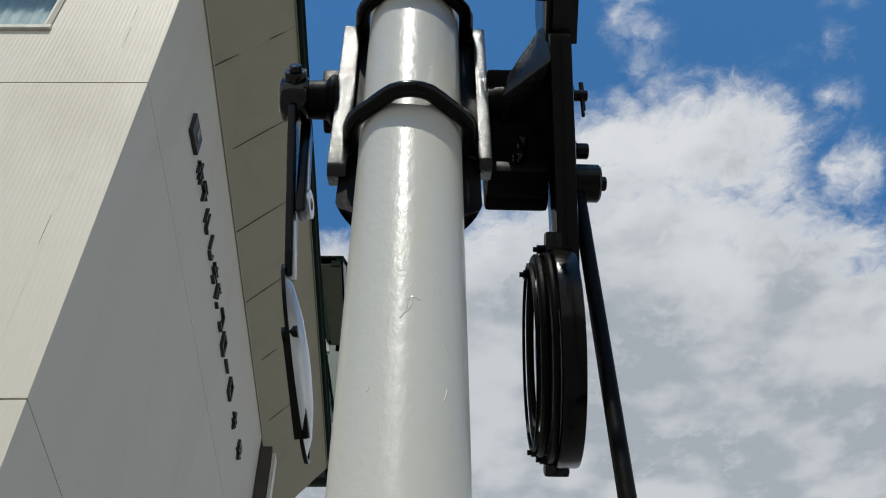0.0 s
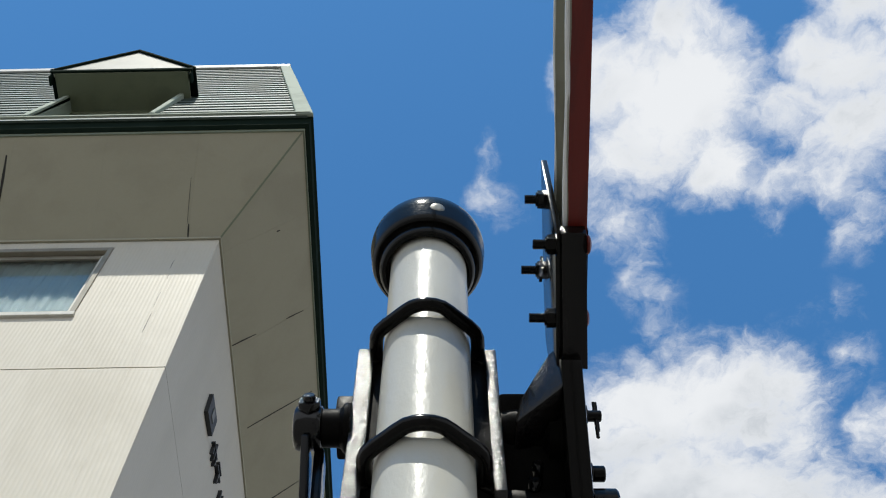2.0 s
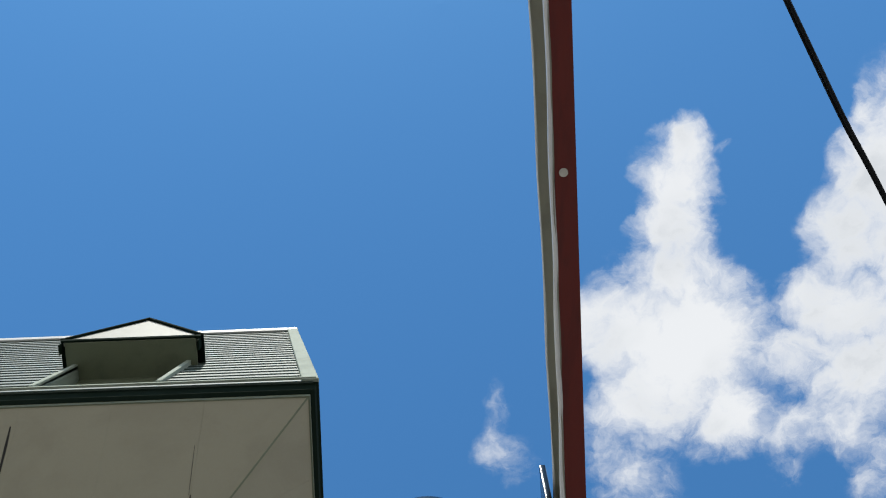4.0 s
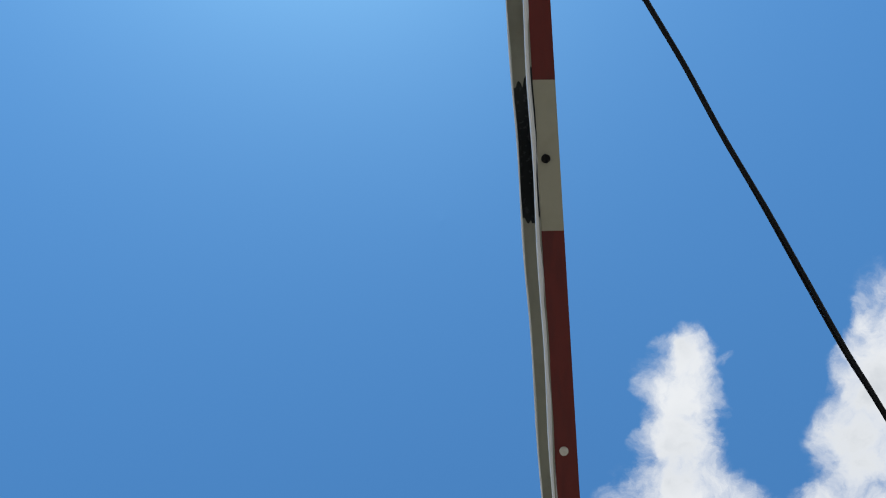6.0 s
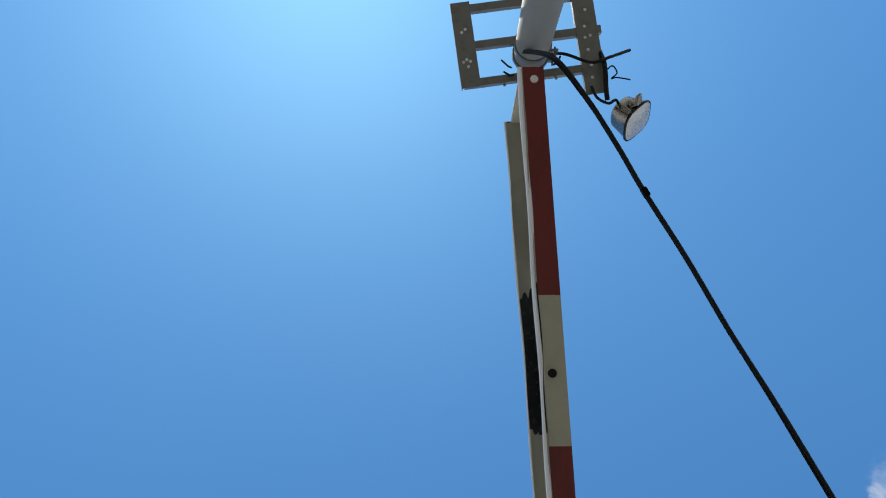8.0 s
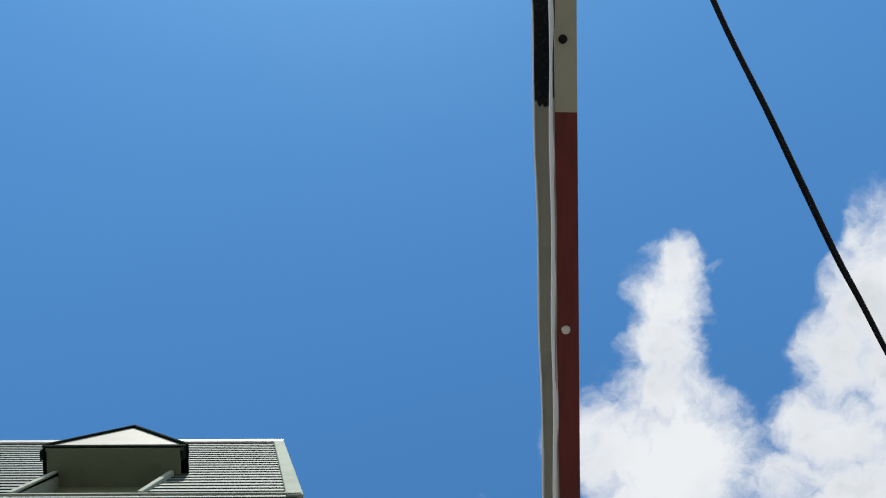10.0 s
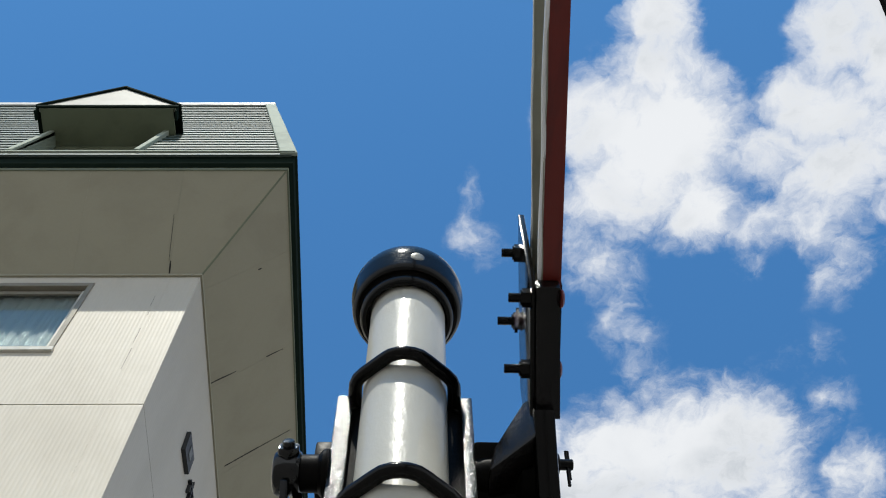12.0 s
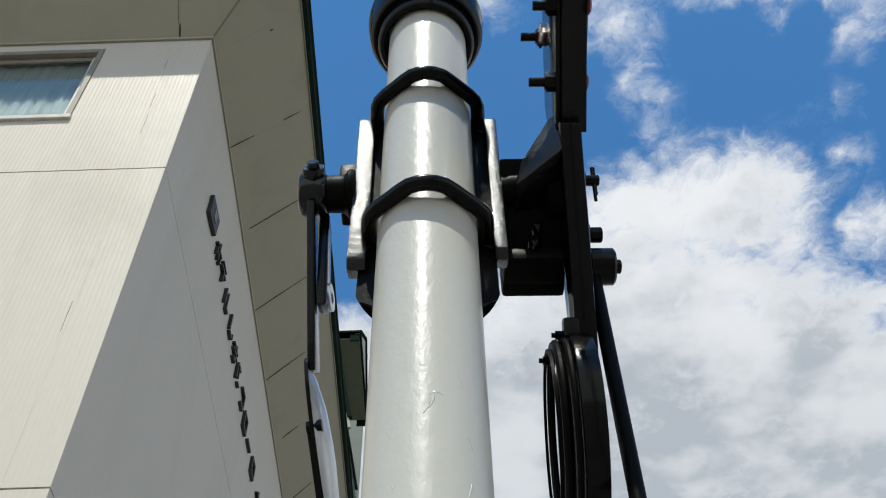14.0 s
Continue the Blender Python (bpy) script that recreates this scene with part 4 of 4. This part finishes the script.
def build_signal():
    signal = thing("semaphore_signal", "old railway semaphore signal on a pale grey pole", "railway signal", at=(0, 0, 0))
    bm = bmesh.new()
    seg, prof = 64, [(PR + 0.03, 0.0), (PR + 0.03, 0.03), (PR, 0.031)] + [(PR, 0.3 * i) for i in range(1, 12)] + [(PR, 3.64)]
    turned(bm, prof, (PX, PY, 0), seg=seg)
    part("pole", bm, POLE, signal, "pale grey gloss painted steel pole")
    marks = [[(-93, 2.447), (-90, 2.455), (-87, 2.459), (-84, 2.470), (-83.5, 2.476)], [(-88, 2.462), (-87, 2.478), (-84, 2.484), (-79, 2.483), (-76, 2.480)],
             [(-62, 2.53), (-60, 2.52), (-57, 2.50)], [(-52, 2.42), (-49, 2.412), (-46, 2.395)], [(-120, 2.340), (-118, 2.336), (-117, 2.342)], [(-53, 2.33), (-50, 2.35)],
             [(-48, 2.30), (-45, 2.29)]]
    for line in marks:
        bm = bmesh.new()
        sweep(bm, [(PX + (PR - 0.0005) * math.cos(radians(a)), PY + (PR - 0.0005) * math.sin(radians(a)), z) for a, z in line], 0.0010, 8)
        part("paint_ridge", bm, POLE, signal)
    bm = bmesh.new()   # ball cap with a turned-in lip
    prof = [(PR + 0.001, 3.635), (PR + 0.003, 3.604), (0.091, 3.597), (0.098, 3.597), (0.1035, 3.603), (0.105, 3.613), (0.1045, 3.623), (0.107, 3.627), (0.114, 3.626), (0.120, 3.632), (0.1235, 3.644)]
    for i in range(1, 20):
        a = radians(-18 + 107 * i / 19)
        prof.append((0.128 * math.cos(a), 3.697 + 0.118 * math.sin(a)))
    turned(bm, prof, (PX - 0.003, PY, 0), seg=72)
    cap = part("cap", bm, BLACK, signal, "gloss black ball cap")
    bm = bmesh.new()
    d = Vector((0.17, -0.97, -0.20)).normalized()
    turned(bm, [(0.016, 0), (0.016, 0.003), (0.013, 0.005), (0.005, 0.005)], Vector((PX - 0.003, PY, 3.697)) + d * 0.1245, d, 24)
    part("cap_plug", bm, STEEL, cap, "small grey plug")
    build_clamp(signal)
    build_carrier(signal)
    build_blade(signal)
    build_back_lever(signal)
    bm = bmesh.new()   # pull rod down to the ground lever
    rod(bm, (0.268, 1.287, 3.0), (0.266, 1.283, 0.35), 0.0125, seg=20)
    soften(bm, 0.002, 1)
    part("pull_rod", bm, BLACK_DULL, signal, "black pull rod")
    bm = bmesh.new()
    hull_box(bm, (PX + 0.08, 1.25, 0.25), (0.30, 1.32, 0.36))
    soften(bm, 0.008, 2)
    part("rod_guide", bm, BLACK, signal)
    return signal


build_signal()


# ---------------------------------------------------------------- lamp pole behind the viewer
POST_X, POST_Y = 0.625, -2.60
FRAME = Matrix.Translation((0.139, -2.334, 8.55)) @ pose(0, 0, 0, 0, 0, -7)     # near corner of the cross frame, x along it


def build_lamp_pole():
    p = thing("utility_pole", "concrete utility pole with steel cross frame on top", "utility pole", at=(0, 0, 0))
    bm = bmesh.new()
    turned(bm, [(0.17, 0), (0.118, 8.70), (0.11, 8.73), (0.09, 8.74)], (POST_X, POST_Y, 0), seg=40)
    part("shaft", bm, CONCRETE, p)
    for z in (8.40, 8.60):
        bm = bmesh.new()
        turned(bm, [(0.121, 0), (0.130, 0), (0.130, 0.05), (0.121, 0.05)], (POST_X, POST_Y, z), seg=40)
        part("band", bm, STEEL, p)
        bm = bmesh.new()
        hull_box(bm, (POST_X + 0.12, POST_Y + 0.04, z), (POST_X + 0.17, POST_Y + 0.055, z + 0.05))
        rod(bm, (POST_X + 0.15, POST_Y + 0.02, z + 0.025), (POST_X + 0.15, POST_Y + 0.085, z + 0.025), 0.008, seg=10)
        part("band_clasp", bm, STEEL, p)
    for y0 in (-0.062, -0.33, -0.60):
        bm = bmesh.new()
        hull_box(bm, (0.02, y0, 0.012), (1.02, y0 + 0.055, 0.017))
        hull_box(bm, (0.02, y0 + 0.050, 0.017), (1.02, y0 + 0.055, 0.07))
        bm.transform(FRAME)
        part("cross_arm", bm, STEEL, p, "galvanised angle cross arm")
    for x0, x1, y0, y1, holes in ((0.0, 0.135, -0.62, 0.0, ((0.28, -0.185), (0.46, -0.20), (0.64, -0.185), (0.50, -0.15), (0.40, -0.40), (0.60, -0.42))),
                                  (0.845, 0.995, -0.62, 0.16, ((0.40, 0.04), (0.45, -0.05), (0.40, -0.16), (0.35, -0.25), (0.60, -0.26), (0.40, -0.33), (0.55, -0.45)))):
        bm = bmesh.new()
        hull_box(bm, (x0, y0, 0.004), (x1, y1, 0.010))
        hull_box(bm, (x0, y0, 0.010), (x0 + 0.006, y1, 0.06))
        bm.transform(FRAME)
        plate = part("mounting_plate", bm, STEEL, p, "galvanised steel mounting plate with bright discs for its holes")
        # silver discs stand in for sky seen through the plate's holes
        for fx, y in holes:
            bm = bmesh.new()
            c = Vector((x0 + (x1 - x0) * fx, y, 0.0))
            turned(bm, [(0.011, 0.0), (0.011, 0.003), (0.007, 0.006)], c + Vector((0, 0, 0.004)), (0, 0, -1), 12)
            bm.transform(FRAME)
            part("stud", bm, BARE, plate)
    for x in (0.30, 0.42, 0.66, 0.78):
        bm = bmesh.new()
        hexagon(bm, (x, -0.002, 0.035), (x, 0.012, 0.035), 0.010)
        bm.transform(FRAME)
        part("frame_bolt", bm, STEEL, p)


def build_floodlight(m):
    f = thing("floodlight", "silver metal floodlight with a frosted front glass", "floodlight")
    f.matrix_basis = m

    def rounded(r, z, bm, seg=40):
        """A ring between a circle and a square."""
        ring = []
        for i in range(seg):
            a = 2 * math.pi * i / seg
            e = (abs(math.cos(a)) ** 3.2 + abs(math.sin(a)) ** 3.2) ** (-1 / 3.2)
            ring.append(bm.verts.new((r * e * math.cos(a), r * e * math.sin(a), z)))
        return ring

    def shell(profile):
        bm = bmesh.new()
        rings = [rounded(r, z, bm) for r, z in profile]
        for a, b in zip(rings, rings[1:]):
            for i in range(len(a)):
                bm.faces.new((a[i], a[(i + 1) % len(a)], b[(i + 1) % len(b)], b[i]))
        bm.faces.new(rings[0][::-1])
        bm.faces.new(rings[-1])
        return bm
    part("housing", shell([(0.070, -0.085), (0.092, -0.08), (0.102, -0.065), (0.112, -0.01), (0.126, 0.05), (0.136, 0.072)]), LAMP_METAL, f, "brown-grey metal housing")
    part("front_glass", shell([(0.130, 0.079), (0.128, 0.083), (0.08, 0.088), (0.02, 0.09)]), LAMP_GLASS, f, "frosted front glass")
    part("rim", shell([(0.134, 0.068), (0.140, 0.070), (0.140, 0.080), (0.134, 0.082)]), BLACK, f)
    bm = bmesh.new()   # folded hanger on the far side
    slab(bm, [(-0.155, 0.0), (-0.118, -0.02), (-0.120, 0.04), (-0.165, 0.085), (-0.235, 0.075), (-0.235, 0.055), (-0.175, 0.055)], -0.025, 0.025)
    soften(bm, 0.004, 1)
    part("hanger", bm, ALU, f)
    bm = bmesh.new()
    hexagon(bm, (-0.034, -0.145, 0.03), (0.034, -0.145, 0.03), 0.012)
    part("hanger_bolt", bm, STEEL, f)
    return f


build_lamp_pole()
LAMP_AIM = Vector((0.70, 0.60, -0.39)).normalized()
LAMP_AT = Vector((1.345, -2.085, 8.55)) - LAMP_AIM * 0.085
build_floodlight(look(LAMP_AT, LAMP_AT - LAMP_AIM, -20))


def smooth_path(points, steps):
    """A soft curve through the points."""
    pts = [Vector(p) for p in points]
    out = []
    for i in range(len(pts) - 1):
        a, b, c, d = pts[max(i - 1, 0)], pts[i], pts[i + 1], pts[min(i + 2, len(pts) - 1)]
        for j in range(steps):
            t = j / steps
            out.append(0.5 * ((2 * b) + (c - a) * t + (2 * a - 5 * b + 4 * c - d) * t * t + (3 * b - a - 3 * c + d) * t ** 3))
    out.append(pts[-1])
    return out


def build_cable(points, r, name, label, steps=24):
    bm = bmesh.new()
    sweep(bm, smooth_path(points, steps), r, 10)
    return tagged(part(name, bm, RUBBER), label, "cable")


def build_overhead_cable():
    """A thick service cable with a thin messenger wire lashed along it."""
    cable = thing("overhead_cable", "black overhead cable lashed to a thin messenger wire", "cable")
    run = smooth_path([(0.56, -2.50, 8.28), (0.70, -2.30, 7.83), (0.88, -2.05, 7.8), (1.06, -1.74, 7.79), (1.225, -1.435, 7.8), (1.46, -1.03, 7.8), (1.695, -0.59, 7.8), (1.945, -0.16, 7.8),
                       (2.18, 0.265, 7.8), (2.415, 0.69, 7.8), (2.675, 1.12, 7.81), (3.38, 2.35, 7.83), (6.5, 8.0, 8.0)], 16)
    bm = bmesh.new()
    sweep(bm, run, 0.0155, 10)
    part("core", bm, RUBBER, cable)
    far = Vector((-0.86, 0.50, 0.0))
    bm = bmesh.new()
    sweep(bm, [q + far * (0.0135 + 0.008 * max(0.0, math.sin(0.05 * i + 1.2))) for i, q in enumerate(run)], 0.0060, 8)
    part("messenger_wire", bm, RUBBER, cable)
    bm = bmesh.new()
    hull_box(bm, (-0.018, -0.030, -0.022), (0.022, 0.030, 0.022), pose(1.225, -1.435, 7.8, 0, 0, -29))
    soften(bm, 0.006, 2)
    part("clamp", bm, BLACK_DULL, cable)


build_overhead_cable()
build_cable([(0.62, -2.55, 8.76), (0.80, -2.56, 8.50), (1.02, -2.48, 8.46), (1.16, -2.53, 8.50), (1.32, -2.62, 8.62)], 0.011, "lamp_cable", "thick black cable crossing the steel frame", 8)
build_cable([(1.10, -2.62, 8.60), (1.115, -2.50, 8.50), (1.12, -2.40, 8.47), (1.12, -2.30, 8.47), (1.13, -2.22, 8.49)], 0.017, "lamp_cable", "black lamp lead with a thick plug", 8)
build_cable([(1.03, -2.33, 8.53), (1.06, -2.24, 8.49), (1.13, -2.19, 8.46), (1.19, -2.22, 8.49), (1.23, -2.16, 8.56)], 0.010, "lamp_cable", "black lamp lead hanging in a loop", 10)
build_cable([(1.12, -2.42, 8.47), (1.17, -2.46, 8.48), (1.20, -2.41, 8.48), (1.16, -2.37, 8.48), (1.20, -2.38, 8.49), (1.30, -2.38, 8.54)], 0.005, "tie_wire", "thin wire twisted into a ring", 8)
for a, b in (((0.48, -2.47, 8.52), (0.42, -2.55, 8.60)), ((0.50, -2.42, 8.53), (0.43, -2.45, 8.55)), ((0.77, -2.48, 8.50), (0.82, -2.55, 8.52))):
    build_cable([a, Vector(a).lerp(Vector(b), 0.5) + Vector((0.01, 0.015, 0)), b], 0.007, "tie_wire", "cut end of a black tie wire on the pole", 6)
